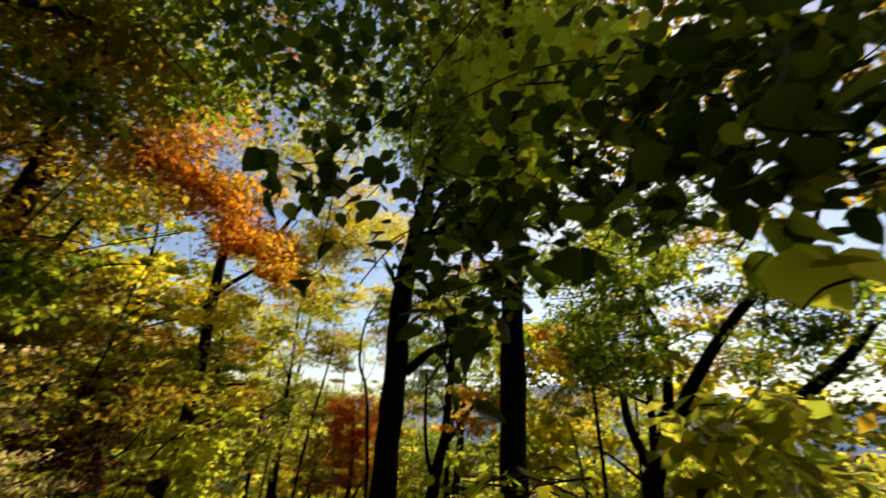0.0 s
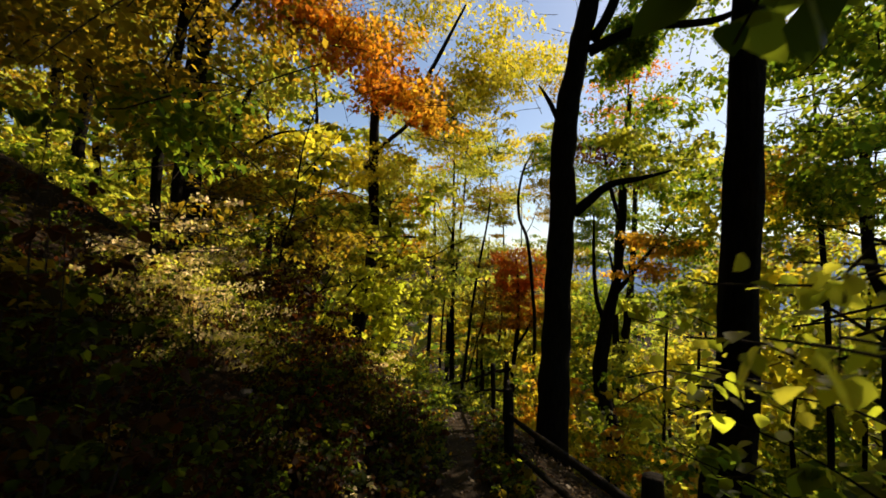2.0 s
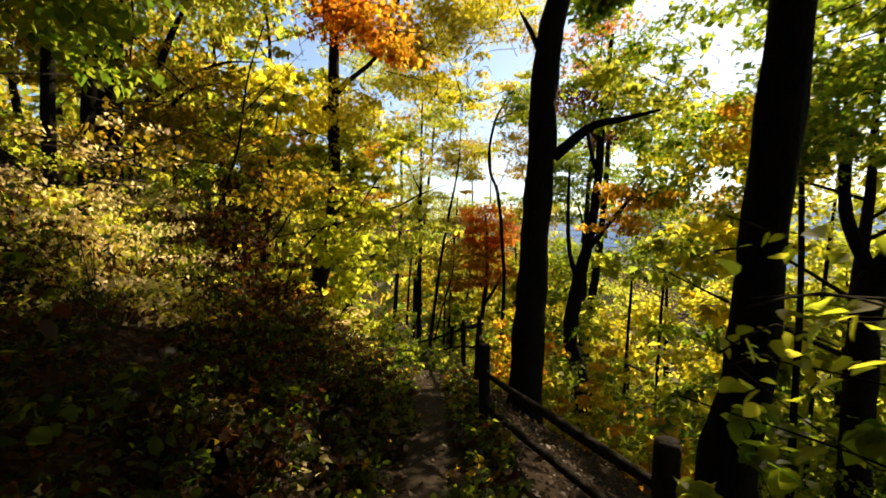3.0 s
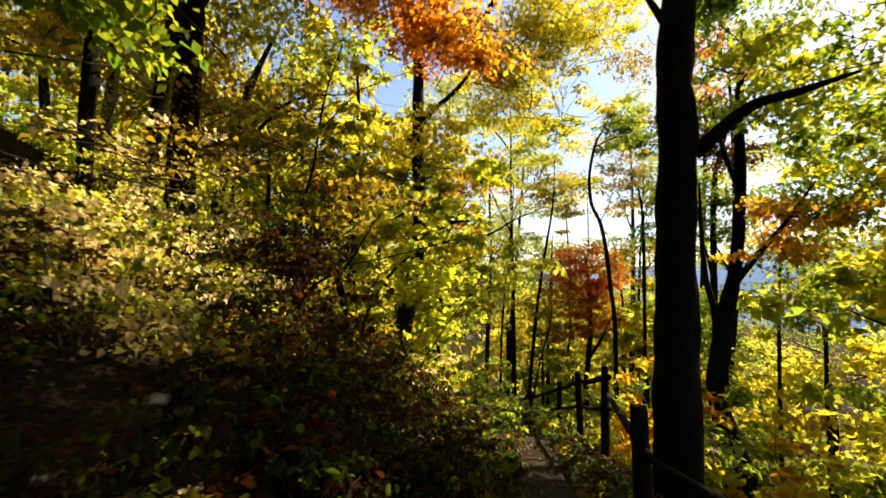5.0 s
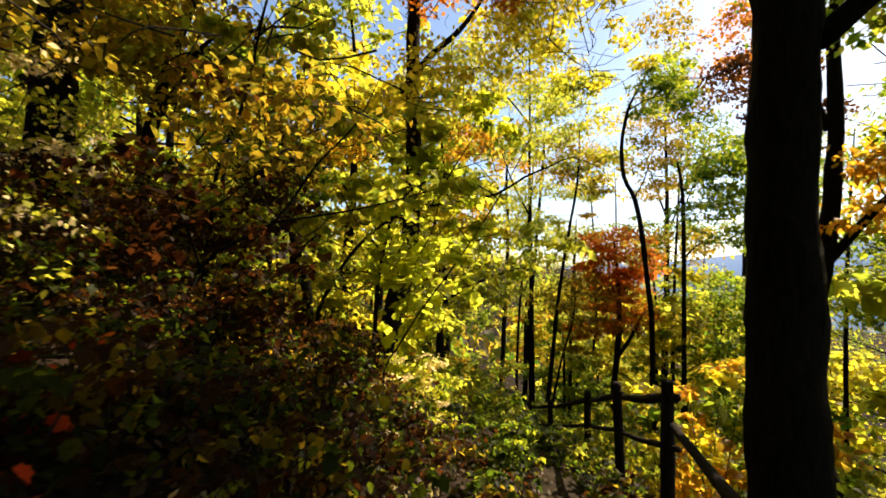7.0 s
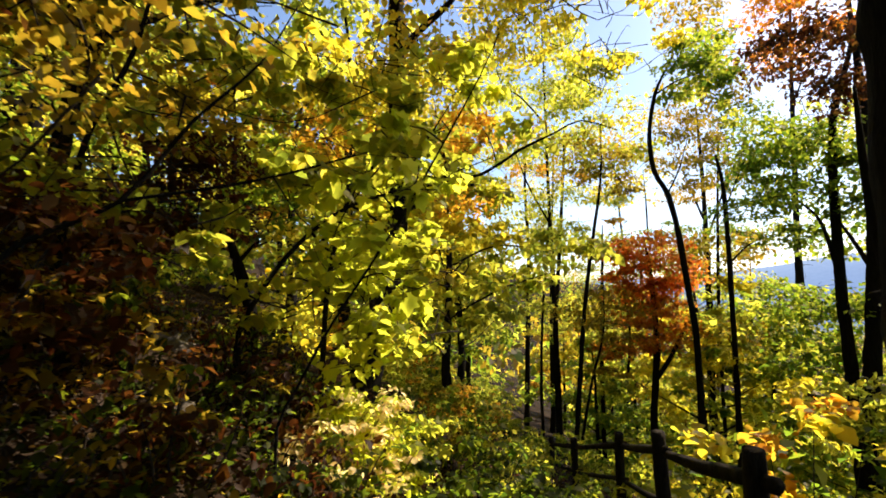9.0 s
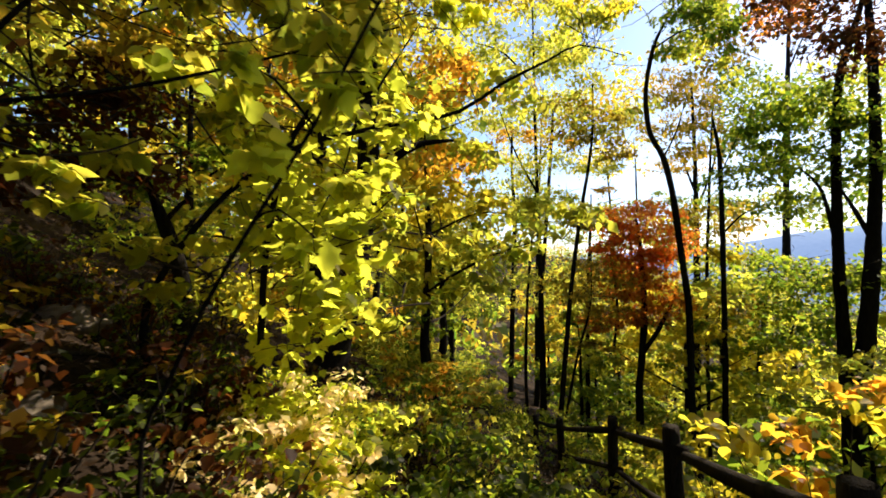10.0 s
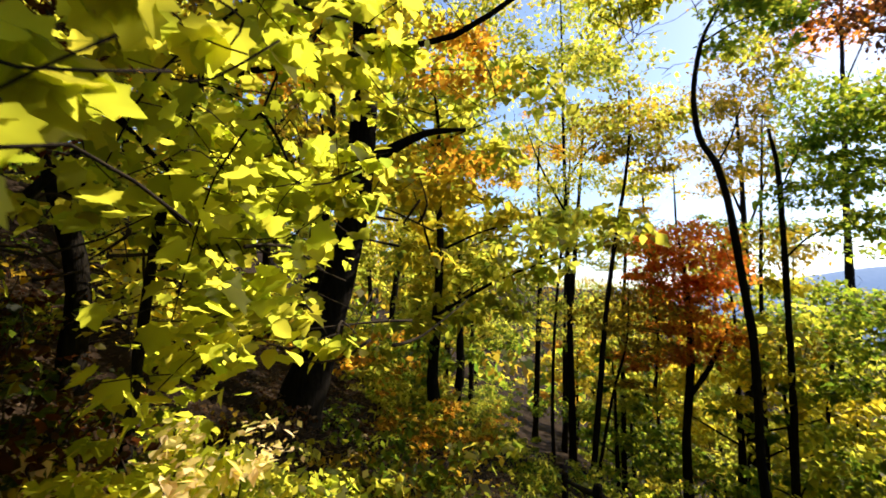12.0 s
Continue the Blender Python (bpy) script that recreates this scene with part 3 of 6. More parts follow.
tree("forked tree with rusty leaves below the fence",
     [(-.2, 14.1, -3.5, .22), *[(-0.58, 14.16, -2.15, 0.2), (-0.42, 14.15, -0.41, 0.18), (-0.17, 14.12, 0.71, 0.13), (0.01, 14.10, 2.56, 0.11), (0.04, 14.10, 4.07, 0.09), (0.22, 14.07, 6.06, 0.05)]],
     [[(-0.46, 14.15, -0.41, 0.08), (-0.68, 14.17, 0.34, 0.06), (-0.75, 14.17, 1.37, 0.05), (-0.75, 14.17, 2.67, 0.02)],
      [(-0.16, 14.12, 0.46, 0.08), (0.27, 14.07, 1.06, 0.06), (0.77, 13.98, 1.73, 0.04), (1.16, 13.89, 2.38, 0.02)],
      [(-0.08, 14.11, 2.57, 0.06), (-0.31, 14.14, 3.50, 0.05), (-0.48, 14.16, 4.58, 0.02)]],
     [(GOLD, SIMPLE, .11, 1700, [(0.92, 13.74, 1.92, 1, 1, 0.5), (0.43, 13.84, 1.03, 0.9, 0.9, 0.4), (0.54, 14.16, 1.56, 1, 1, 0.6)], "rusty gold leaves"),
      # Sprays added along the sun's direction, above the view, to shade the bank.
      (GREEN, SIMPLE, .15, 9000, [(1.59, 11.30, 8.71, 0.9, 0.9, .45), (1.54, 12.05, 8.29, 0.9, 0.9, .45), (0.61, 11.59, 9.10, 0.9, 0.9, .45), (0.48, 14.37, 8.01, 0.8, 0.8, .45), (0.27, 14.90, 7.71, 0.8, 0.8, .45), (-0.27, 15.90, 7.64, 0.7, 0.7, .45)], ""),
      # Two more high sprays added as sun blockers for the ground.
      (GREEN, SIMPLE, .13, 2400, [(1.0, 14.2, 8.4, 2.0, 2.0, .9), (2.0, 13.0, 8.8, 2, 2, .9)], ""),
      (GREEN, SIMPLE, .11, 6400, [(1.92, 12.03, 5.25, 0.9, 0.9, 0.45), (1.91, 13.06, 3.82, 0.9, 0.9, 0.4), (1.36, 13.68, 3.25, 0.8, 0.8, 0.4), (3.77, 11.37, 2.70, 1, 1, 0.5), (1.86, 14.54, 2.08, 1.3, 1.3, 0.7), (0.29, 14.37, 5.68, 1.6, 1.6, 0.7), (1.56, 15.13, 0.56, 1.4, 1.4, 0.5), (2.25, 14.42, 3.53, 1.5, 1.5, 0.7)], "")], twigs=6, seed=51)
tree("slender crooked tree rising out of the slope",
     [(-3.00, 18.8, -4.9, 0.09), (-3.02, 18.8, -4.22, 0.085), (-3.08, 18.8, -3.1, 0.081), (-3.06, 18.8, -1.95, 0.078), (-3.07, 18.8, -0.76, 0.075), (-3.17, 18.8, 0.34, 0.072), (-3.27, 18.8, 1.55, 0.069), (-3.44, 18.8, 2.53, 0.066), (-3.70, 18.8, 3.15, 0.06), (-3.76, 18.8, 4.12, 0.054), (-3.57, 18.8, 5.17, 0.044), (-3.28, 18.8, 5.75, 0.026), (-3.06, 18.8, 6.15, 0.012)],
     [[(-3.57, 18.8, 5.17, 0.028), (-3.05, 18.8, 5.40, 0.018), (-2.6, 18.8, 5.45, 0.007)], [(-3.44, 18.8, 2.53, 0.022), (-3.15, 18.8, 3.1, 0.016), (-2.9, 18.8, 3.9, 0.006)]],
     [(GREEN, SIMPLE, .10, 1900, [(-2.75, 18.9, 5.35, 0.9, 0.9, 0.55), (-2.2, 18.9, 4.9, 0.5, 0.5, 0.3), (-2.15, 19.0, 5.5, 0.6, 0.6, 0.35), (-3.1, 18.9, 6.2, 0.6, 0.6, 0.4), (-2.4, 18.9, 6.3, 0.8, 0.8, 0.4)], ""),
      # The two wide sprays above z 8 are added to shade the bank.
      (YELLOW, SIMPLE, .10, 2600, [(-2.95, 18.96, 6.5, 0.7, 0.7, 0.35), (-2.4, 15.8, 8.2, 1.5, 1.5, .6), (-3.4, 16.4, 8.6, 1.4, 1.4, .6)], "")], twigs=5, seed=61, sides=10)
tree("slim straight tree on the slope below",
     [*[(-2.43, 22.75, -4.84, 0.086), (-2.35, 22.75, -2.45, 0.079), (-2.27, 22.75, 1.06, 0.072), (-2.26, 22.75, 3.29, 0.058), (-2.39, 22.75, 4.40, 0.036)]],
     [[(-2.28, 22.75, 0.92, 0.029), (-1.77, 22.71, 1.45, 0.022), (-1.24, 22.66, 1.68, 0.007)], [(-2.25, 22.74, 2.68, 0.022), (-1.71, 22.71, 3.93, 0.014), (-1.32, 22.67, 4.72, 0.007)]],
     [(GREEN, SIMPLE, .12, 4200, [(-0.85, 23.11, 3.28, 1.2, 1.2, 0.5), (-1.69, 22.71, 2.60, 1.1, 1.1, 0.4), (-0.95, 23.12, 4.79, 1.2, 1.2, 0.6), (-1.70, 22.71, 4.07, 0.9, 0.9, 0.4)], ""),
      (OLIVE, SIMPLE, .11, 700, [(-2.94, 23.76, 5.57, 1.1, 1.1, 0.5)], "")], twigs=6, seed=71, sides=8)
tree("small maple with a blazing red crown on the slope",
     [*[(-4.84, 23.64, -4.35, 0.13), (-4.70, 23.66, -2.90, 0.12), (-4.58, 23.67, -1.26, 0.1), (-4.65, 23.67, 0.76, 0.06), (-4.75, 23.66, 1.81, 0.03)]],
     [[(-4.67, 23.67, -2.90, 0.08), (-4.15, 23.71, -2.05, 0.07), (-3.61, 23.75, -0.89, 0.04)], [(-5.58, 23.53, -2.83, 0.05), (-5.43, 23.56, -1.30, 0.04), (-5.59, 23.53, 0.43, 0.02)]],
     [(RED, SIMPLE, .12, 5600, [(-4.9, 23.6, 0.2, 1.2, 1.2, 0.5), (-4.76, 23.65, 1.64, 1.3, 1.3, 0.65), (-4.07, 23.72, 0.75, 1, 1, 0.6), (-5.42, 23.56, 0.78, 0.8, 0.8, 0.5)], "red leaves"),
      (ORANGE, SIMPLE, .12, 3800, [(-4.2, 23.7, -0.4, 0.9, 0.9, 0.45), (-3.7, 23.7, -1.2, 0.8, 0.8, 0.4), (-5.02, 23.62, -0.61, 1.3, 1.3, 0.5), (-5.77, 23.09, -1.96, 0.8, 0.8, 0.4), (-4.63, 23.67, -1.59, 1, 1, 0.4)], "orange leaves"),
      (YELLOW, SIMPLE, .11, 1500, [(-3.10, 24.76, -1.25, 1, 1, 0.4), (-2.41, 23.75, -2.04, 1.2, 1.2, 0.35), (-3.30, 22.76, -2.57, 0.8, 0.8, 0.3)], "")], twigs=8, seed=81, sides=10)
for k, (line, r) in enumerate((
        ([(-9.62, 26.56, -7.54), (-9.27, 26.68, -1.72), (-8.96, 26.79, 1.82), (-8.58, 26.91, 6.23)], .14),
        ([(-11.10, 27.03, -8.27), (-10.82, 27.15, -1.84), (-10.65, 27.22, 2.21), (-10.71, 27.20, 5.38)], .15),
        ([(-6.56, 20.21, -5.02), (-6.17, 20.32, -1.13), (-5.87, 20.40, 1.05), (-5.44, 20.50, 3.58)], .085),
        ([(-6.96, 25.28, -5.37), (-6.85, 25.31, -1.50), (-6.68, 25.35, 1.14)], .09),
        ([(-14.37, 25.19, -4.16), (-14.28, 25.25, -0.89), (-14.16, 25.33, 2.51)], .14),
        ([(-13.98, 26.64, -5.11), (-13.93, 26.67, -1.72), (-13.97, 26.64, 1.53)], .13),
        ([(-14.20, 22.82, -3.76), (-14.16, 22.86, -0.83), (-14.15, 22.86, 2.47)], .11),
        ([(-17.64, 25.15, -0.98), (-17.43, 25.34, 1.88), (-17.28, 25.46, 3.93)], .17),
        ([(-6.95, 22.18, -4.86), (-6.51, 22.31, -2.91), (-6.07, 22.41, -1.26)], .05),
        ([(-8.49, 22.71, -3.23), (-8.35, 22.76, -0.67), (-8.01, 22.89, 2.75)], .06))):
    pts = [(x, y, z, r * (1 - 0.18 * i)) for i, (x, y, z) in enumerate(line)]
    top = pts[-1]
    tree("slender straight forest tree on the slope", pts + [(top[0] + .1, top[1], top[2] + 1.8, r * .25)], [],
         [((LIME, YELLOW, OLIVE)[k % 3], SIMPLE, .10, 2700, [(top[0], top[1], top[2] + 1.0, 1.4, 1.4, .6), (top[0] + .7, top[1], top[2] - .2, .9, .9, .35), (top[0] - .8, top[1] + .4, top[2] + .3, .9, .9, .4)] + [(p[0] + .5 * math.sin(7 * i + k), p[1], p[2] + .3, .8, .8, .3) for i, p in enumerate(pts[1:-1])], "")], twigs=4, seed=90 + k, sides=8)
tree("spreading many-limbed tree down the slope",
     [*[(5.07, 12.41, -0.78, 0.26), (5.25, 12.34, 0.12, 0.24), (5.50, 12.22, 0.93, 0.17), (5.74, 12.10, 2.19, 0.13), (5.75, 12.09, 3.56, 0.11), (5.42, 12.26, 4.65, 0.09), (5.32, 12.30, 5.98, 0.07), (5.70, 12.12, 8.24, 0.03)]],
     [[(5.08, 12.41, 0.24, 0.14), (4.74, 12.56, 1.32, 0.12), (4.69, 12.58, 2.82, 0.1), (4.75, 12.55, 3.86, 0.09), (5.43, 12.25, 4.73, 0.08), (6.00, 11.96, 6.06, 0.06), (6.52, 11.67, 8.01, 0.02)],
      [(5.50, 12.22, 0.66, 0.2), (6.15, 11.88, 2.05, 0.17), (6.82, 11.49, 3.18, 0.15), (7.49, 11.04, 4.15, 0.13), (8.19, 10.50, 4.92, 0.11), (8.72, 10.04, 5.53, 0.08), (9.19, 9.60, 6.91, 0.04)],
      [(5.44, 11.13, -0.32, 0.2), (6.19, 10.70, 0.54, 0.17), (7.13, 10.06, 1.56, 0.15), (8.03, 9.32, 2.52, 0.12), (8.54, 8.83, 3.28, 0.06)]],
     [(DEEP_SHADE, SIMPLE, .13, 4500, [(5.30, 10.64, 6.52, 1.3, 1.3, 0.6), (7.45, 9.17, 3.44, 1.3, 1.3, 0.5), (7.19, 10.64, 4.64, 1.2, 1.2, 0.5), (4.78, 8.95, 7.53, 1.3, 1.3, 0.7), (4.81, 10.10, 5.88, 1.2, 1.2, 0.6)], ""),
      (GREEN, SIMPLE, .13, 5000, [(5.42, 11.70, 6.30, 1.6, 1.6, 0.8), (3.58, 13.49, 4.29, 1.3, 1.3, 0.7), (7.26, 10.59, 3.19, 1.6, 1.6, 0.6), (7.93, 10.07, 2.60, 1.5, 1.5, 0.7), (7.23, 11.82, 5.85, 1.6, 1.6, 0.7), (8.66, 9.42, 4.31, 1.2, 1.2, 0.6), (7.27, 9.32, 1.18, 1.6, 1.6, 0.7)], ""),
      (GOLD, SIMPLE, .12, 1600, [(3.52, 12.99, 3.16, 1.2, 1.2, 0.5), (7.62, 10.94, 6.38, 1.2, 1.2, 0.5), (3.60, 12.56, 3.54, 1, 1, 0.5)], "")], twigs=8, seed=110)
for k, (line, limb) in enumerate((([(0.19, 21.55, -3.87, 0.2), (0.44, 21.50, -1.83, 0.18), (0.65, 21.46, 0.34, 0.15), (0.79, 21.43, 2.40, 0.12), (0.85, 21.42, 5.25, 0.09), (0.81, 21.43, 8.10, 0.04)], [(0.66, 21.46, 0.48, 0.07), (0.41, 21.51, 1.19, 0.05), (0.05, 21.58, 2.09, 0.02)]),
                                  ([(0.05, 21.57, -3.50, 0.15), (0.06, 21.57, -1.60, 0.14), (0.05, 21.57, 0.36, 0.12), (0.22, 21.55, 4.12, 0.09), (0.69, 21.45, 6.05, 0.06), (1.09, 21.36, 7.65, 0.03)], [(0.05, 21.57, 0.36, 0.06), (-0.19, 21.61, 1.82, 0.04), (-0.60, 21.67, 2.48, 0.015)]))):
    tree("dark tree with purplish red and green leaves below the fence", line, [limb],
         [(GREEN, SIMPLE, .12, 2400, [(-0.29, 21.63, 3.95, 1.3, 1.3, 0.6), (0.28, 21.53, 2.49, 1.3, 1.3, 0.5), (-0.84, 22.10, 1.64, 0.9, 0.9, 0.3), (-0.49, 22.06, -0.52, 1.5, 1.5, 0.3), (1.03, 21.79, 3.59, 1.2, 1.2, 0.6)], ""),
          (RUSSET, SIMPLE, .12, 1500, [(-0.12, 20.99, 6.38, 1.5, 1.5, 0.6), (0.51, 20.88, 4.83, 1.2, 1.2, 0.5)], "dull red leaves")], twigs=7, seed=120 + k, sides=10)

tree("slim dark tree among leaves on the bank",
     [*[(-7.17, 6.17, 1.82, 0.085), (-7.14, 6.21, 2.69, 0.08), (-7.07, 6.29, 4.00, 0.075), (-7.03, 6.34, 5.25, 0.065), (-6.98, 6.40, 7.22, 0.05), (-6.94, 6.44, 10.12, 0.03)]],
     [[(-7.02, 6.35, 4.63, 0.05), (-6.65, 6.75, 5.65, 0.04), (-6.21, 7.16, 6.75, 0.02)]],
     [(OLIVE, SIMPLE, .10, 4200, [(-6.87, 4.89, 4.56, 1.4, 1.4, 0.7), (-6.93, 5.66, 6.20, 1.8, 1.8, 0.8), (-5.65, 5.38, 4.41, 1.5, 1.5, 0.7), (-6.16, 5.58, 7.14, 1.3, 1.3, 0.9), (-5.78, 4.49, 5.57, 1.5, 1.5, 0.8), (-5.68, 6.04, 10.10, 2, 2, 0.8)], ""),
      (OLIVE, SIMPLE, .075, 2600, [(-6.19, 5.78, 1.77, 0.9, 0.9, 0.3), (-5.02, 7.45, 1.37, 0.9, 0.9, 0.35), (-5.78, 3.81, 2.97, 0.8, 0.8, 0.3), (-7.09, 7.36, 2.44, 0.8, 0.8, 0.3), (-6.96, 8.30, 3.47, 0.9, 0.9, 0.3)], "")], twigs=7, seed=161, sides=10)
tree("slim leaning tree high on the bank",
     [*[(-6.01, 5.00, 2.77, 0.06), (-5.90, 5.12, 3.98, 0.058), (-5.78, 5.25, 5.58, 0.055), (-5.61, 5.42, 7.24, 0.05), (-5.39, 5.63, 9.81, 0.04), (-5.20, 5.79, 13.51, 0.02)]],
     [[(-5.78, 5.25, 5.58, 0.05), (-6.03, 4.98, 6.49, 0.04), (-6.11, 4.87, 7.80, 0.02)]],
     [(OLIVE, SIMPLE, .10, 5000, [(-5.27, 4.33, 4.55, 1.2, 1.2, 0.6), (-5.26, 5.07, 5.95, 1.3, 1.3, 0.6), (-5.77, 4.50, 6.39, 1.4, 1.4, 0.7), (-5.45, 4.11, 3.30, 1.2, 1.2, 0.6), (-5.87, 4.38, 8.22, 1.8, 1.8, 0.7)], ""),
      (SUNLIT_PALE, SIMPLE, .055, 450, [(-5.78, 4.97, 1.63, 0.5, 0.5, 0.16), (-5.85, 5.36, 1.55, 0.5, 0.5, 0.16), (-5.93, 5.68, 2.08, 0.5, 0.5, 0.16), (-5.6, 4.87, 1.2, 0.5, 0.5, 0.16), (-5.95, 6.06, 1.68, 0.5, 0.5, 0.16), (-5.71, 5.18, 1.12, 0.5, 0.5, 0.16)], "leaf sprays painted pale as sunlit"),
      (GREEN, SIMPLE, .10, 1800, [(-4.97, 3.90, 4.60, 0.8, 0.8, 0.4), (-4.98, 4.63, 2.67, 0.9, 0.9, 0.5)], "")], twigs=7, seed=171, sides=10)
tree("tall slender tree with yellow-green and gold sprays",
     [*[(-7.93, 22.91, -4.93, 0.12), (-7.93, 22.92, 0.45, 0.09), (-7.97, 22.90, 4.34, 0.06), (-7.95, 22.91, 8.47, 0.035), (-7.96, 22.91, 12.90, 0.02)]],
     [[(-7.95, 22.91, 3.74, 0.04), (-7.25, 23.13, 4.86, 0.03), (-6.20, 23.41, 5.51, 0.01)], [(-7.94, 22.91, 2.75, 0.04), (-8.68, 22.63, 4.39, 0.03), (-9.19, 22.41, 6.08, 0.01)], [(-7.95, 22.91, 6.79, 0.04), (-8.98, 22.50, 8.19, 0.03), (-10.07, 21.97, 8.74, 0.01)]],
     [(LIME, SIMPLE, .11, 21000, [(-2.3, 21.57, 7.68, 0.7, 0.7, 0.5), (-2.05, 21.6, 5.4, 0.5, 0.5, 0.4), (-4.3, 17.7, 6.1, 0.5, 0.5, 0.5), (-4.6, 17.6, 5.5, 0.4, 0.4, 0.4), (-5.3, 17.4, 5.8, 0.8, 0.8, 0.4), (-3.91, 19.00, 9.75, 1, 1, 0.5), (-2.58, 20.15, 6.07, 0.8, 0.8, 0.6), (-5.62, 19.67, 5.74, 1.2, 1.2, 0.5), (-2.41, 19.16, 9.20, 0.6, 0.6, 0.5), (-5.02, 20.83, 4.34, 1.2, 1.2, 0.5), (-9.80, 23.23, 6.07, 1.2, 1.2, 0.5), (-10.27, 20.70, 6.15, 1.2, 1.2, 0.5), (-7.33, 25.19, 8.68, 1, 1, 0.5), (-7.88, 22.93, 8.04, 1.4, 1.4, 0.6), (-6.94, 24.26, 6.40, 1, 1, 0.5), (-9.70, 22.16, 8.49, 1.4, 1.4, 0.6), (-10.59, 20.50, 9.24, 1.5, 1.5, 0.6), (-10.92, 19.04, 6.07, 1.1, 1.1, 0.5), (-8.69, 24.77, 2.71, 1.2, 1.2, 0.7), (-6.34, 25.42, 4.05, 0.9, 0.9, 0.4), (-7.65, 23.01, 10.14, 1.4, 1.4, 0.5), (-10.95, 22.62, 1.76, 1.3, 1.3, 0.7)], ""),
      (YELLOW, SIMPLE, .11, 1800, [(-6.02, 22.42, 8.34, 0.7, 0.7, 0.7), (-5.71, 25.54, 5.69, 1, 1, 0.5), (-11.17, 17.51, 5.19, 1, 1, 0.5), (-9.58, 21.10, 9.60, 1.2, 1.2, 0.4)], "yellow leaves"),
      (GOLD, SIMPLE, .11, 1700, [(-8.82, 22.57, 6.68, 0.9, 0.9, 0.3), (-8.49, 22.71, 5.09, 0.9, 0.9, 0.3), (-6.82, 24.29, 4.70, 0.7, 0.7, 0.25), (-9.78, 20.99, 3.78, 1, 1, 0.4), (-10.54, 18.06, 3.37, 1, 1, 0.4), (-9.78, 22.12, 0.84, 0.7, 0.7, 0.3), (-5.66, 24.53, 2.77, 0.7, 0.7, 0.3)], "gold leaves")], twigs=8, seed=181, sides=8)
tree("tall slender tree with an orange-pink crown beyond the fence",
     [*[(0.51, 34.77, -3.69, 0.26), (0.67, 34.76, 2.92, 0.14), (0.91, 34.75, 7.18, 0.12), (1.15, 34.74, 11.52, 0.08), (1.48, 34.72, 16.39, 0.04)]],
     [[(0.91, 34.75, 9.35, 0.05), (1.99, 34.68, 11.89, 0.03), (2.98, 34.60, 13.97, 0.01)]],
     [(ORANGE, SIMPLE, .2, 2400, [(0.17, 34.77, 14.73, 2, 2, 1.1), (2.20, 34.67, 15.84, 1.8, 1.8, 1), (0.99, 34.75, 12.42, 2, 2, 1), (2.97, 34.60, 13.10, 1.5, 1.5, 0.8)], "")], twigs=6, seed=185, sides=8)
tree("pale half-bare tree beyond the slope",
     [*[(-3.37, 29.76, -5.01, 0.16), (-3.17, 29.76, -0.71, 0.14), (-3.06, 29.76, 3.36, 0.1), (-3.03, 29.76, 6.19, 0.07), (-3.06, 29.76, 8.90, 0.03)]],
     [[(-3.08, 29.76, 2.44, 0.05), (-2.42, 29.76, 4.20, 0.04), (-1.94, 29.74, 5.96, 0.01)], [(-3.10, 29.76, 3.36, 0.05), (-3.67, 29.75, 5.34, 0.03), (-4.17, 29.73, 7.17, 0.01)], [(-5.47, 29.61, 2.61, 0.05), (-5.46, 29.61, 4.86, 0.03), (-5.50, 29.61, 6.14, 0.01)]],
     [(OLIVE, SIMPLE, .12, 3200, [(-4.52, 29.70, 8.53, 1.2, 1.2, 0.6), (-3.32, 29.76, 7.97, 1.4, 1.4, 0.6), (-2.43, 29.76, 6.78, 1.2, 1.2, 0.6), (-4.21, 29.73, 6.43, 1.2, 1.2, 0.6), (-3.52, 29.76, 4.60, 1.3, 1.3, 0.6)], ""),
      (GREEN, SIMPLE, .12, 3200, [(-1.37, 28.70, 7.49, 1.4, 1.4, 0.6), (-2.88, 29.76, 2.65, 1.4, 1.4, 0.4), (-1.85, 28.73, 5.20, 1.4, 1.4, 0.5), (-1.39, 28.70, 2.58, 1.6, 1.6, 0.4), (-4.53, 28.70, 2.88, 1.2, 1.2, 0.4)], "")], twigs=10, seed=191, sides=8)
# Added tree, trunk out of view; its high crown cuts skylight on the bank.
tree("tall tree added on the bank to shade the path",
     [(-4.7, 1.9, 0.6, .2), (-4.65, 1.95, 2.5, .18), (-4.4, 2.3, 4.6, .15), (-4.1, 3.0, 6.4, .10), (-3.9, 3.6, 8.0, .05)],
     [[(-4.4, 2.3, 4.6, .08), (-3.2, 4.0, 6.3, .06), (-2.4, 5.2, 7.5, .02)], [(-4.5, 2.2, 4.2, .08), (-5.2, 4.2, 6.0, .05), (-5.0, 6.0, 7.0, .02)], [(-4.3, 2.5, 5.0, .07), (-2.6, 2.6, 6.8, .04), (-1.2, 2.6, 7.6, .02)], [(-4.1, 3.0, 6.4, .06), (-3.8, 6.0, 7.4, .04), (-3.5, 8.2, 8.1, .02)]],
     [(GREEN, SIMPLE, .14, 16000, [(-4.0, 3.5, 6.7, 2.2, 2.2, .8), (-2.5, 5.0, 7.6, 1.9, 1.9, .7), (-4.6, 6.0, 7.1, 2.0, 2.0, .7), (-6.2, 4.0, 6.7, 2.0, 2.0, .7), (-1.5, 2.5, 7.6, 2.0, 2.0, .7), (-3.6, 8.0, 8.1, 1.9, 1.9, .7), (-6.6, 6.6, 7.6, 2.0, 2.0, .7), (-.4, 4.6, 8.8, 1.8, 1.8, .6), (-3.0, 0.4, 7.2, 2.2, 2.2, .8), (-6.5, 1.5, 7.0, 2.2, 2.2, .8)], "")], twigs=5, seed=201)
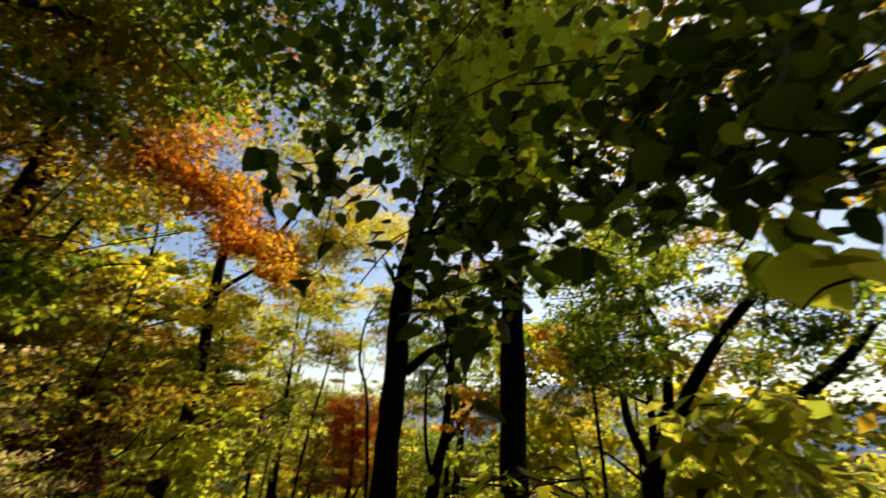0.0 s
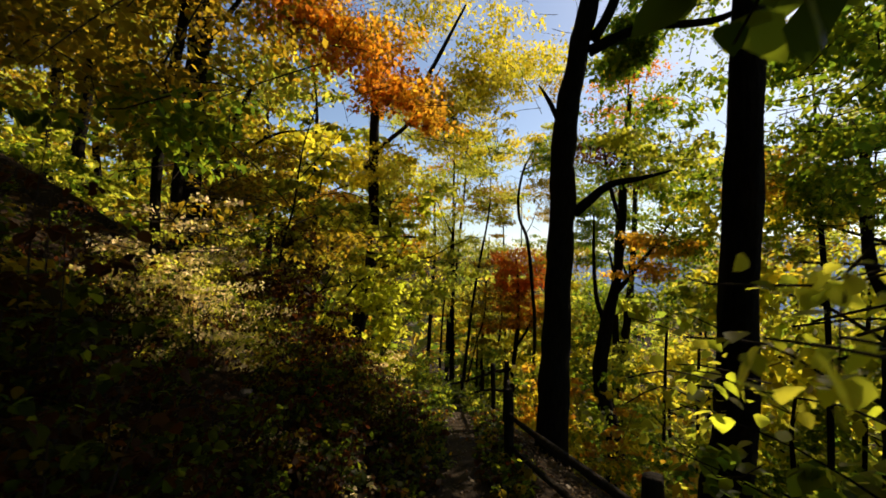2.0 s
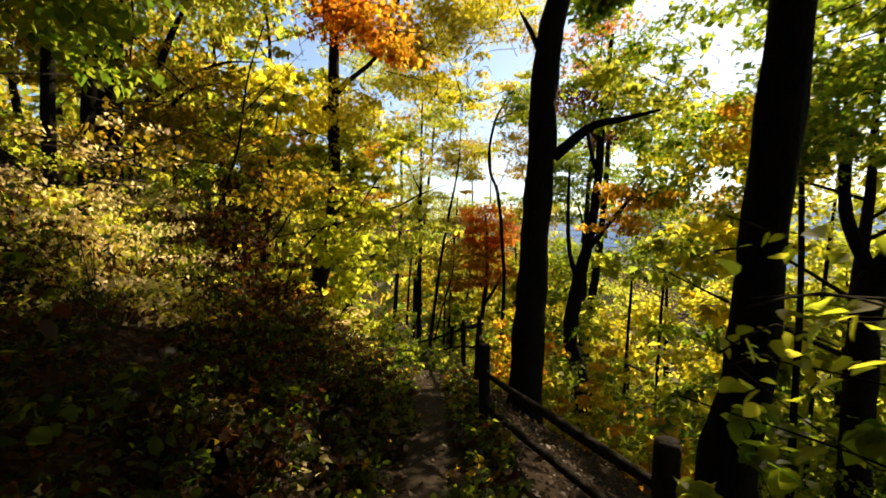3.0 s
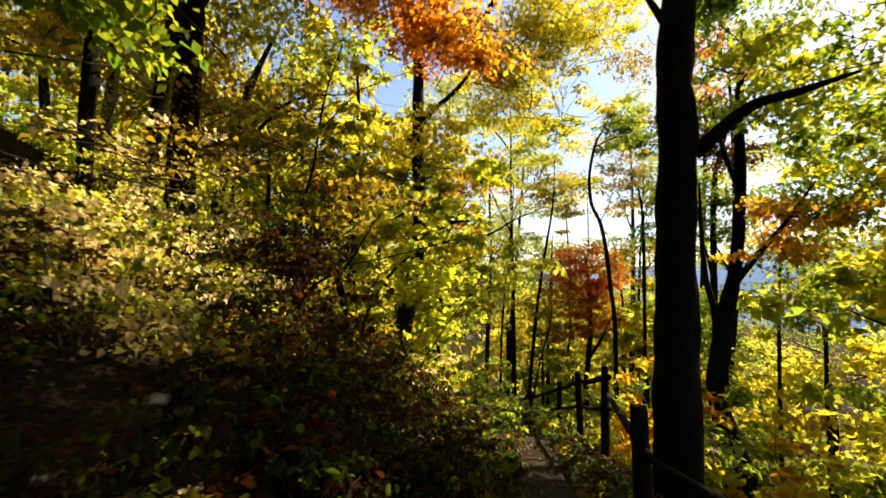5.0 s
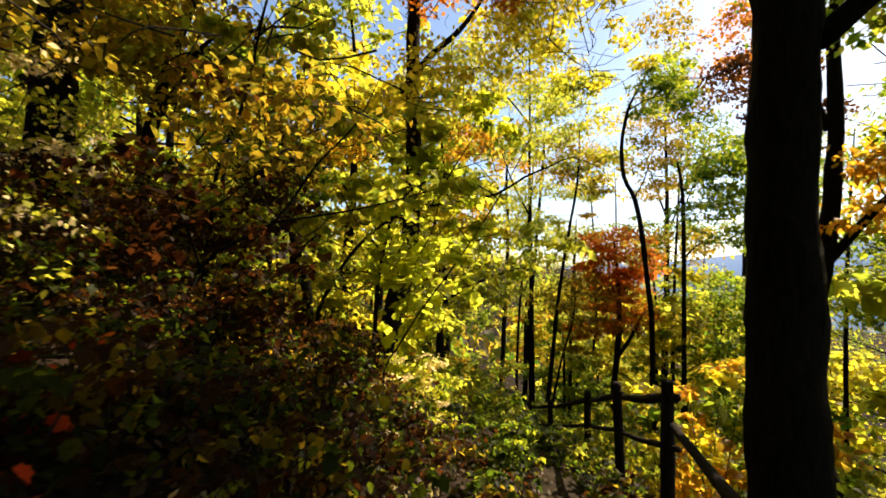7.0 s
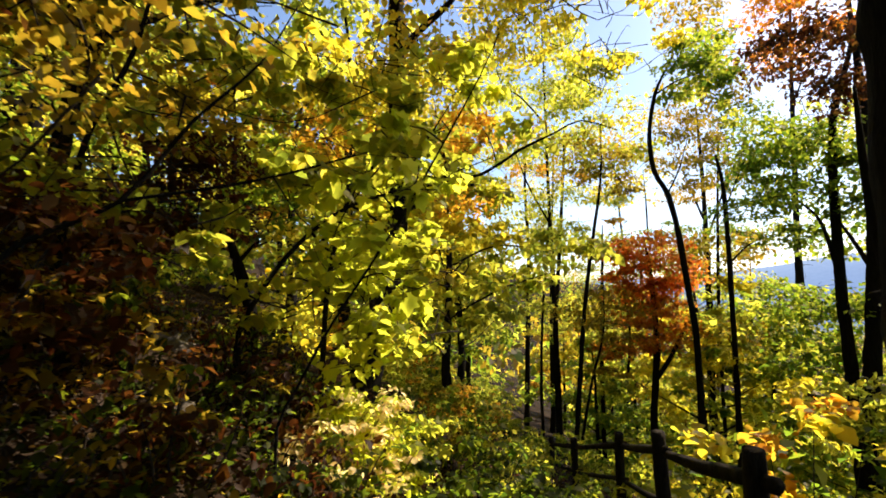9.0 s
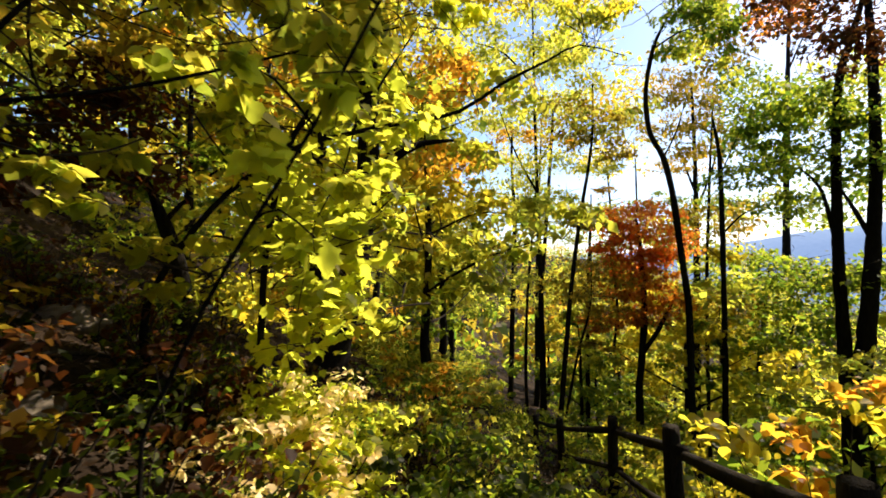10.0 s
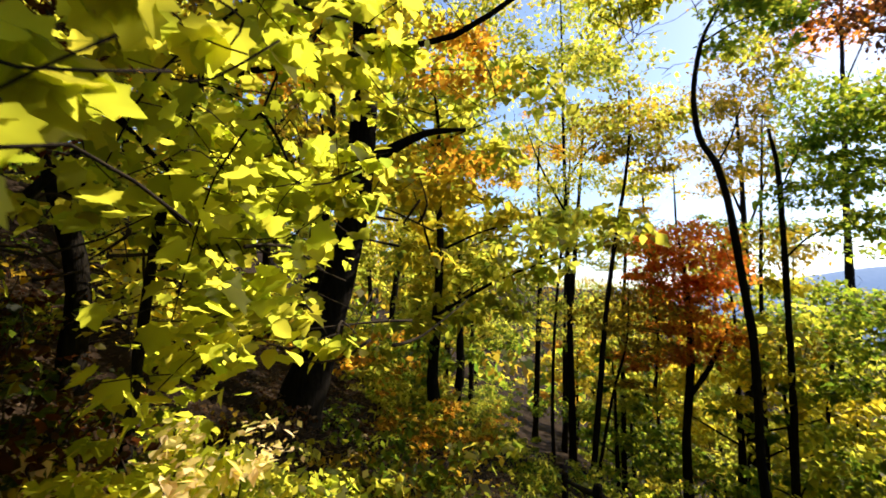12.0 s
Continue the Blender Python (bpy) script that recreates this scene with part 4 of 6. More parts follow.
for k, (t_line, mat, blobs) in enumerate((
        ([(-9.84, 27.27, -9.60, 0.08), (-9.71, 27.31, -2.07, 0.07), (-9.43, 27.41, 3.75, 0.05), (-9.13, 27.51, 8.70, 0.02)], LIME, [(-9.90, 27.25, 7.73, 2, 2, 1.1), (-11.10, 26.79, 3.76, 2, 2, 1), (-8.36, 27.74, 2.44, 2, 2, 0.9), (-9.54, 26.31, -0.74, 2, 2, 0.9), (-12.05, 26.37, 10.48, 1.6, 1.6, 1)]),
        ([(-6.71, 30.18, -10.00, 0.08), (-6.61, 30.20, -2.13, 0.07), (-6.77, 30.17, 3.27, 0.05), (-6.95, 30.14, 7.07, 0.02)], YELLOW, [(-6.96, 30.13, 5.34, 2, 2, 1), (-5.40, 30.41, 1.90, 1.9, 1.9, 1), (-7.70, 28.94, -0.45, 1.9, 1.9, 0.8), (-4.40, 29.52, -1.32, 1.9, 1.9, 0.8), (-5.97, 30.32, 9.08, 1.3, 1.3, 0.8)]),
        ([(-2.96, 27.64, -8.35, 0.07), (-2.82, 27.65, -1.70, 0.07), (-2.56, 27.66, 2.84, 0.05), (-2.24, 27.67, 7.14, 0.02)], OLIVE, [(-2.48, 27.66, 8.64, 1.5, 1.5, 1), (-2.79, 27.65, 5.16, 1.6, 1.6, 0.9), (-2.57, 27.66, 1.70, 1.6, 1.6, 0.9), (-2.96, 27.64, 12.01, 1.4, 1.4, 0.9), (-2.57, 26.66, -1.60, 1.6, 1.6, 0.8)]),
        ([(2.39, 25.32, -6.47, 0.08), (2.56, 25.29, -1.20, 0.07), (2.79, 25.25, 2.37, 0.05), (3.04, 25.19, 5.51, 0.02)], GREEN, [(1.15, 25.51, 1.99, 1.8, 1.8, 0.9), (3.00, 25.20, 3.93, 1.8, 1.8, 0.9), (4.19, 24.91, 1.43, 2, 2, 1), (2.20, 24.34, -0.29, 2, 2, 0.8), (4.59, 24.80, 5.20, 1.8, 1.8, 0.9), (3.62, 23.00, -0.57, 1.8, 1.8, 0.8)]),
        ([(3.78, 24.93, -7.72, 0.08), (3.87, 24.91, -2.78, 0.07), (4.11, 24.86, 1.14, 0.05), (4.26, 24.83, 3.97, 0.02)], LIME, [(3.36, 25.01, 2.28, 1.8, 1.8, 0.9), (4.36, 23.78, 0.60, 2, 2, 0.8), (2.67, 24.11, -0.54, 1.8, 1.8, 0.8), (1.60, 26.26, 5.78, 1.6, 1.6, 0.9)]),
        ([(7.61, 19.51, -6.14, 0.08), (7.73, 19.45, -1.64, 0.07), (7.93, 19.36, 2.35, 0.05), (8.07, 19.29, 5.79, 0.02)], LIME, [(7.50, 19.56, 1.96, 1.9, 1.9, 0.9), (8.62, 19.00, 3.69, 1.9, 1.9, 0.9), (6.87, 19.84, 0.30, 1.7, 1.7, 0.8), (8.67, 17.83, 1.14, 1.9, 1.9, 0.9), (8.01, 19.32, 6.21, 1.6, 1.6, 0.9)]),
        ([(9.44, 15.16, -0.72, 0.08), (9.96, 14.80, 2.11, 0.07), (10.62, 14.32, 5.42, 0.05), (10.99, 14.02, 7.41, 0.02)], OLIVE, [(9.68, 15.00, 3.20, 1.6, 1.6, 0.9), (9.75, 16.15, 5.00, 1.5, 1.5, 0.8), (11.32, 13.75, 5.67, 1.2, 1.2, 0.6), (6.15, 16.84, 3.33, 1.5, 1.5, 0.9), (4.45, 17.40, 1.69, 1.5, 1.5, 0.8)]),
        ([(-1.65, 27.84, -7.33, 0.08), (-1.31, 27.83, -4.37, 0.07), (-0.95, 27.80, -1.58, 0.05), (-0.75, 27.79, 0.03, 0.02)], GREEN, [(-0.88, 27.80, 0.04, 1.5, 1.5, 0.6), (-0.33, 25.73, -1.08, 1.6, 1.6, 0.7), (-1.90, 29.85, -0.80, 1.5, 1.5, 0.6), (0.62, 25.60, -0.43, 1.3, 1.3, 0.6), (-0.21, 23.70, -1.88, 1.5, 1.5, 0.6)]),
        ([(-2.07, 33.17, -8.10, 0.08), (-1.81, 33.17, -3.74, 0.07), (-1.55, 33.16, -0.42, 0.05), (-1.36, 33.15, 2.39, 0.02)], LIME, [(-1.89, 33.17, 0.14, 1.8, 1.8, 0.8), (-0.68, 32.12, -1.43, 2, 2, 0.8), (-3.16, 32.16, -1.52, 2, 2, 0.8), (-1.78, 33.17, 2.42, 1.2, 1.2, 0.6)]))):
    tree("forest tree in full leaf beyond the slope", t_line, [], [(mat, SIMPLE, .16, 4200, blobs, "")], twigs=5, seed=600 + k, sides=8, spray=30)

tree("shaded bank tree with dull green and russet leaves",
     [(-9.2, 8.4, 0.2, .12), (-9.1, 8.5, 2.2, .10), (-8.8, 8.8, 4.2, .07), (-8.5, 9.2, 5.6, .03)],
     [[(-9.0, 8.6, 2.6, .05), (-8.0, 8.6, 3.4, .03), (-7.2, 8.8, 3.6, .01)], [(-8.9, 8.7, 3.4, .05), (-8.4, 9.8, 4.4, .03), (-8.0, 10.8, 4.8, .01)]],
     [(LIME, OVATE, .075, 2400, [(-6.22, 7.87, 2.56, 0.45, 0.45, 0.2), (-6.26, 8.82, 3.16, 0.45, 0.45, 0.2), (-6.13, 8.25, 1.59, 0.45, 0.45, 0.2), (-5.97, 9.07, 2.0, 0.45, 0.45, 0.2), (-5.8, 9.81, 1.16, 0.45, 0.45, 0.2), (-5.88, 8.48, 0.78, 0.45, 0.45, 0.2), (-5.57, 10.54, 2.82, 0.45, 0.45, 0.2), (-5.92, 7.76, 0.81, 0.45, 0.45, 0.2), (-5.79, 9.2, 0.02, 0.45, 0.45, 0.2), (-5.45, 10.03, 0.0, 0.45, 0.45, 0.2), (-4.98, 10.84, 0.51, 0.45, 0.45, 0.2), (-4.94, 10.31, -0.38, 0.45, 0.45, 0.2), (-5.85, 8.64, 2.33, 0.45, 0.45, 0.2)], "sunlit lime leaves"),
      (OLIVE, SIMPLE, .085, 3800, [(-7.59, 7.77, 2.61, 0.9, 0.9, 0.5), (-7.97, 8.37, 3.20, 0.9, 0.9, 0.5), (-7.09, 9.08, 1.95, 0.8, 0.8, 0.5), (-8.51, 6.73, 3.29, 1, 1, 0.6), (-9.12, 7.96, 4.26, 1, 1, 0.6), (-7.07, 7.82, 1.21, 0.8, 0.8, 0.5), (-7.38, 9.57, 2.66, 0.8, 0.8, 0.4)], ""),
      (RUSSET, SIMPLE, .075, 2600, [(-6.88, 9.12, 1.05, 0.6, 0.6, 0.5), (-7.39, 9.53, 1.83, 0.6, 0.6, 0.4), (-6.82, 8.01, 0.72, 0.6, 0.6, 0.4)], "russet leaves")], twigs=7, seed=701, sides=10)
tree("slim green-leaved tree between the trunks below the fence",
     [(3.83, 12.14, -2.58, 0.07), (3.83, 12.14, -0.30, 0.06), (3.75, 12.17, 2.29, 0.05), (3.71, 12.19, 4.48, 0.03), (3.65, 12.21, 5.86, 0.012)], [[(3.75, 12.17, 2.29, 0.03), (3.42, 12.30, 2.93, 0.02), (3.16, 12.39, 3.46, 0.008)]],
     [(GREEN, SIMPLE, .11, 3000, [(3.55, 12.25, 5.26, 1, 1, 0.6), (3.35, 12.32, 3.81, 0.9, 0.9, 0.5), (4.03, 12.06, 4.16, 1, 1, 0.5), (3.41, 12.30, 2.32, 0.9, 0.9, 0.5), (3.96, 11.54, 2.54, 1, 1, 0.5), (1.40, 13.85, 5.31, 0.7, 0.7, 0.4), (1.12, 13.89, 3.34, 0.8, 0.8, 0.4)], ""),
      (LIME, SIMPLE, .11, 2400, [(3.51, 11.73, 3.17, 1, 1, 0.5), (3.13, 12.40, 1.59, 0.9, 0.9, 0.4), (1.37, 13.85, 1.96, 0.8, 0.8, 0.4), (0.86, 13.92, 4.45, 0.5, 0.5, 0.4)], "")], twigs=6, seed=711, sides=8)
for trunk_line, boughs, leaf_blobs in (
        ([(-5.71, 7.1, -0.8, 0.022), (-5.7, 7.34, 0.22, 0.0186), (-5.41, 7.84, 0.65, 0.0152), (-5.24, 8.17, 1.24, 0.0118), (-5.03, 8.52, 1.75, 0.0084), (-4.93, 8.77, 2.32, 0.005)], [[(-5.41, 7.84, 0.65, 0.012), (-4.87, 8.44, 0.83, 0.0093), (-4.35, 8.92, 1.05, 0.0067), (-3.92, 9.29, 1.23, 0.004)], [(-5.66, 7.31, 0.22, 0.01), (-5.93, 7.23, 0.76, 0.0077), (-6.25, 7.07, 1.04, 0.0053), (-6.48, 7.0, 1.25, 0.003)]], [(-4.97, 8.56, 1.79, 0.35, 0.35, 0.16), (-4.0, 9.09, 1.17, 0.35, 0.35, 0.16), (-4.56, 8.81, 1.01, 0.35, 0.35, 0.16), (-5.32, 8.3, 0.45, 0.35, 0.35, 0.16)]),
        ([(-6.35, 7.73, -0.55, 0.03), (-6.44, 7.86, 0.59, 0.0264), (-6.52, 7.99, 1.41, 0.0228), (-6.49, 8.25, 2.22, 0.0192), (-6.48, 8.48, 3.52, 0.0156), (-6.38, 8.78, 4.57, 0.012)], [[(-6.24, 8.01, 2.12, 0.012), (-6.66, 7.76, 2.59, 0.0093), (-7.08, 7.46, 2.32, 0.0067), (-7.43, 7.19, 2.37, 0.004)], [(-6.31, 8.22, 2.86, 0.012), (-6.04, 8.68, 3.52, 0.008), (-5.73, 9.12, 4.21, 0.004)]], [(-6.14, 8.66, 4.07, 0.4, 0.4, 0.16), (-7.08, 7.62, 2.7, 0.4, 0.4, 0.16), (-5.87, 8.89, 3.39, 0.4, 0.4, 0.16), (-6.36, 8.45, 2.69, 0.4, 0.4, 0.16)])):
    tree("thin dark-stemmed sapling with lime leaves on the bank", trunk_line, boughs, [(LIME, OVATE, .08, 420, leaf_blobs, "")], twigs=5, twig=0.004, seed=721, sides=8)
# ---- young maple that leans over the bank ----
tree("young yellow-green maple leaning out over the bank",
     [*[(-6.05, 9.06, -0.27, 0.026), (-5.92, 9.30, 0.27, 0.024), (-5.73, 9.59, 0.69, 0.021), (-5.49, 9.89, 0.98, 0.02), (-5.16, 10.23, 1.14, 0.02), (-4.87, 10.47, 1.23, 0.02), (-4.41, 10.78, 1.34, 0.018), (-4.06, 10.96, 1.58, 0.016), (-3.70, 11.10, 1.74, 0.011), (-3.45, 11.18, 1.84, 0.007), (-3.11, 11.25, 1.68, 0.004)]],
     [[(-5.49, 9.89, 0.98, 0.016), (-5.27, 10.12, 0.80, 0.01), (-5.11, 10.27, 0.37, 0.005)],
      [(-5.73, 9.59, 0.69, 0.016), (-5.54, 9.83, 0.36, 0.01), (-5.37, 10.02, -0.05, 0.005)],
      [(-5.16, 10.23, 1.14, 0.014), (-4.96, 10.40, 1.60, 0.01), (-4.69, 10.60, 2.14, 0.005)]],
     [(SUNLIT_LIME, MAPLE, .09, 1700, [(-5.94, 9.73, 2.48, 0.42, 0.42, 0.22), (-4.74, 10.73, 2.68, 0.42, 0.42, 0.22), (-5.32, 10.33, 1.35, 0.42, 0.42, 0.22), (-5.06, 10.52, 1.3, 0.42, 0.42, 0.22), (-5.65, 10.04, 0.74, 0.42, 0.42, 0.22), (-5.73, 9.96, 0.36, 0.42, 0.42, 0.22), (-5.55, 10.13, 0.55, 0.42, 0.42, 0.22), (-5.18, 10.44, 2.11, 0.42, 0.42, 0.22), (-5.44, 10.23, -0.15, 0.42, 0.42, 0.22), (-4.44, 10.89, 2.53, 0.42, 0.42, 0.22), (-5.58, 10.11, 1.87, 0.42, 0.42, 0.22), (-5.26, 10.34, 0.72, 0.42, 0.42, 0.3), (-5.55, 10.05, -0.11, 0.36, 0.36, 0.3), (-5.13, 10.52, 1.62, 0.4, 0.4, 0.2), (-5.41, 10.20, 0.27, 0.45, 0.45, 0.35), (-6.21, 10.53, 0.25, 0.5, 0.5, 0.35), (-6.15, 11.18, 1.48, 0.4, 0.4, 0.2), (-6.06, 10.15, -0.46, 0.2, 0.2, 0.2), (-5.78, 9.62, 0.85, 0.4, 0.4, 0.25), (-4.62, 10.71, 2.58, 0.35, 0.35, 0.22)], ""),
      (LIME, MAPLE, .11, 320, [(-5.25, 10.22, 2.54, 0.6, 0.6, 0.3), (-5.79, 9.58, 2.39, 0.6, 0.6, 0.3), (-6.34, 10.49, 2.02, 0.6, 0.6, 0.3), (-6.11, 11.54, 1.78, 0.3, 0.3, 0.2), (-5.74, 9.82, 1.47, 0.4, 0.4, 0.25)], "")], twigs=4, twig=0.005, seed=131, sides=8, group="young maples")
tree("drooping maple bough above the bank, painted sunlit lime green",
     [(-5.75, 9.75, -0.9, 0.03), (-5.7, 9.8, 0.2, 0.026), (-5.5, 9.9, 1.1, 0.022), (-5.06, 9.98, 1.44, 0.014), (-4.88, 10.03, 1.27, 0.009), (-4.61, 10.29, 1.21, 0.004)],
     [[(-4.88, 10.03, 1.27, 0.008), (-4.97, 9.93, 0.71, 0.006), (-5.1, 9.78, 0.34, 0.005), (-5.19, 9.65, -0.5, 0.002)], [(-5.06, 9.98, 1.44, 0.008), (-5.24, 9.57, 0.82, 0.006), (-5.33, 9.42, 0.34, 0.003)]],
     [(SUNLIT_LIME, MAPLE, .088, 480, [(-5.0, 9.9, 0.71, 0.24, 0.24, 0.17), (-5.18, 9.66, 0.3, 0.24, 0.24, 0.17), (-5.3, 9.48, 0.38, 0.24, 0.24, 0.17), (-5.14, 9.71, -0.05, 0.24, 0.24, 0.17), (-5.01, 9.89, -0.22, 0.24, 0.24, 0.17), (-5.17, 9.68, -0.39, 0.24, 0.24, 0.17), (-5.05, 9.84, -0.52, 0.24, 0.24, 0.17), (-5.22, 9.61, -0.6, 0.24, 0.24, 0.17), (-4.88, 10.03, 1.06, 0.24, 0.24, 0.17), (-4.77, 10.15, 1.15, 0.24, 0.24, 0.17), (-5.04, 9.85, 1.26, 0.24, 0.24, 0.17), (-4.85, 10.07, 0.05, 0.24, 0.24, 0.17), (-5.26, 9.54, 0.65, 0.24, 0.24, 0.17), (-5.07, 9.81, 0.5, 0.24, 0.24, 0.17), (-4.95, 9.95, 0.3, 0.24, 0.24, 0.17), (-4.61, 10.29, 1.21, 0.24, 0.24, 0.17)], "")], twigs=2, twig=0.003, seed=135, sides=8, spray=7, tight=0.26, flat=0.7, group="young maples")
tree("thin maple sapling with bright lime leaves close to the path",
     [(-4.5, 8.36, -0.71, 0.009), (-4.37, 8.38, -0.49, 0.0086), (-4.16, 8.41, -0.17, 0.0079), (-3.93, 8.45, 0.13, 0.0071), (-3.72, 8.53, 0.45, 0.0064), (-3.48, 8.59, 0.83, 0.0053), (-3.31, 8.7, 1.2, 0.004), (-3.21, 8.75, 1.44, 0.0025)],
     [[(-3.93, 8.45, 0.13, 0.005), (-3.76, 8.42, 0.15, 0.004), (-3.71, 8.53, 0.06, 0.002)], [(-3.72, 8.53, 0.45, 0.005), (-3.77, 8.41, 0.58, 0.004), (-3.87, 8.37, 0.64, 0.002)], [(-3.48, 8.59, 0.83, 0.005), (-3.59, 8.57, 0.93, 0.004), (-3.74, 8.51, 0.97, 0.002)]],
     [(SUNLIT_LIME, MAPLE, .075, 210, [(-3.68, 8.5, 0.05, 0.1, 0.1, 0.06), (-3.83, 8.34, 0.62, 0.1, 0.1, 0.06), (-3.7, 8.47, 0.94, 0.1, 0.1, 0.06), (-3.61, 8.55, 0.59, 0.1, 0.1, 0.06), (-3.8, 8.38, 0.38, 0.1, 0.1, 0.06), (-3.89, 8.94, 0.13, 0.13, 0.13, 0.07), (-3.85, 8.90, -0.02, 0.08, 0.08, 0.08), (-4.06, 9.10, 0.34, 0.15, 0.15, 0.08), (-4.16, 9.27, 0.49, 0.16, 0.16, 0.08), (-4.24, 9.54, 0.57, 0.14, 0.14, 0.08), (-3.33, 8.11, 0.52, 0.06, 0.06, 0.06)], "")], twigs=2, twig=0.002, seed=141, sides=8, group="young maples")
tree("leaning dark dead trunk on the bank",
     [*[(-7.12, 9.86, -0.16, 0.08), (-7.14, 9.76, 0.27, 0.07), (-7.17, 9.65, 0.60, 0.05), (-7.18, 9.57, 0.81, 0.03), (-7.19, 9.52, 0.92, 0.012)]],
     [[(-7.15, 9.70, 0.48, 0.03), (-7.12, 9.86, 0.69, 0.02), (-7.07, 10.02, 0.81, 0.008)]], [], seed=145, sides=10, group="dead trunks")
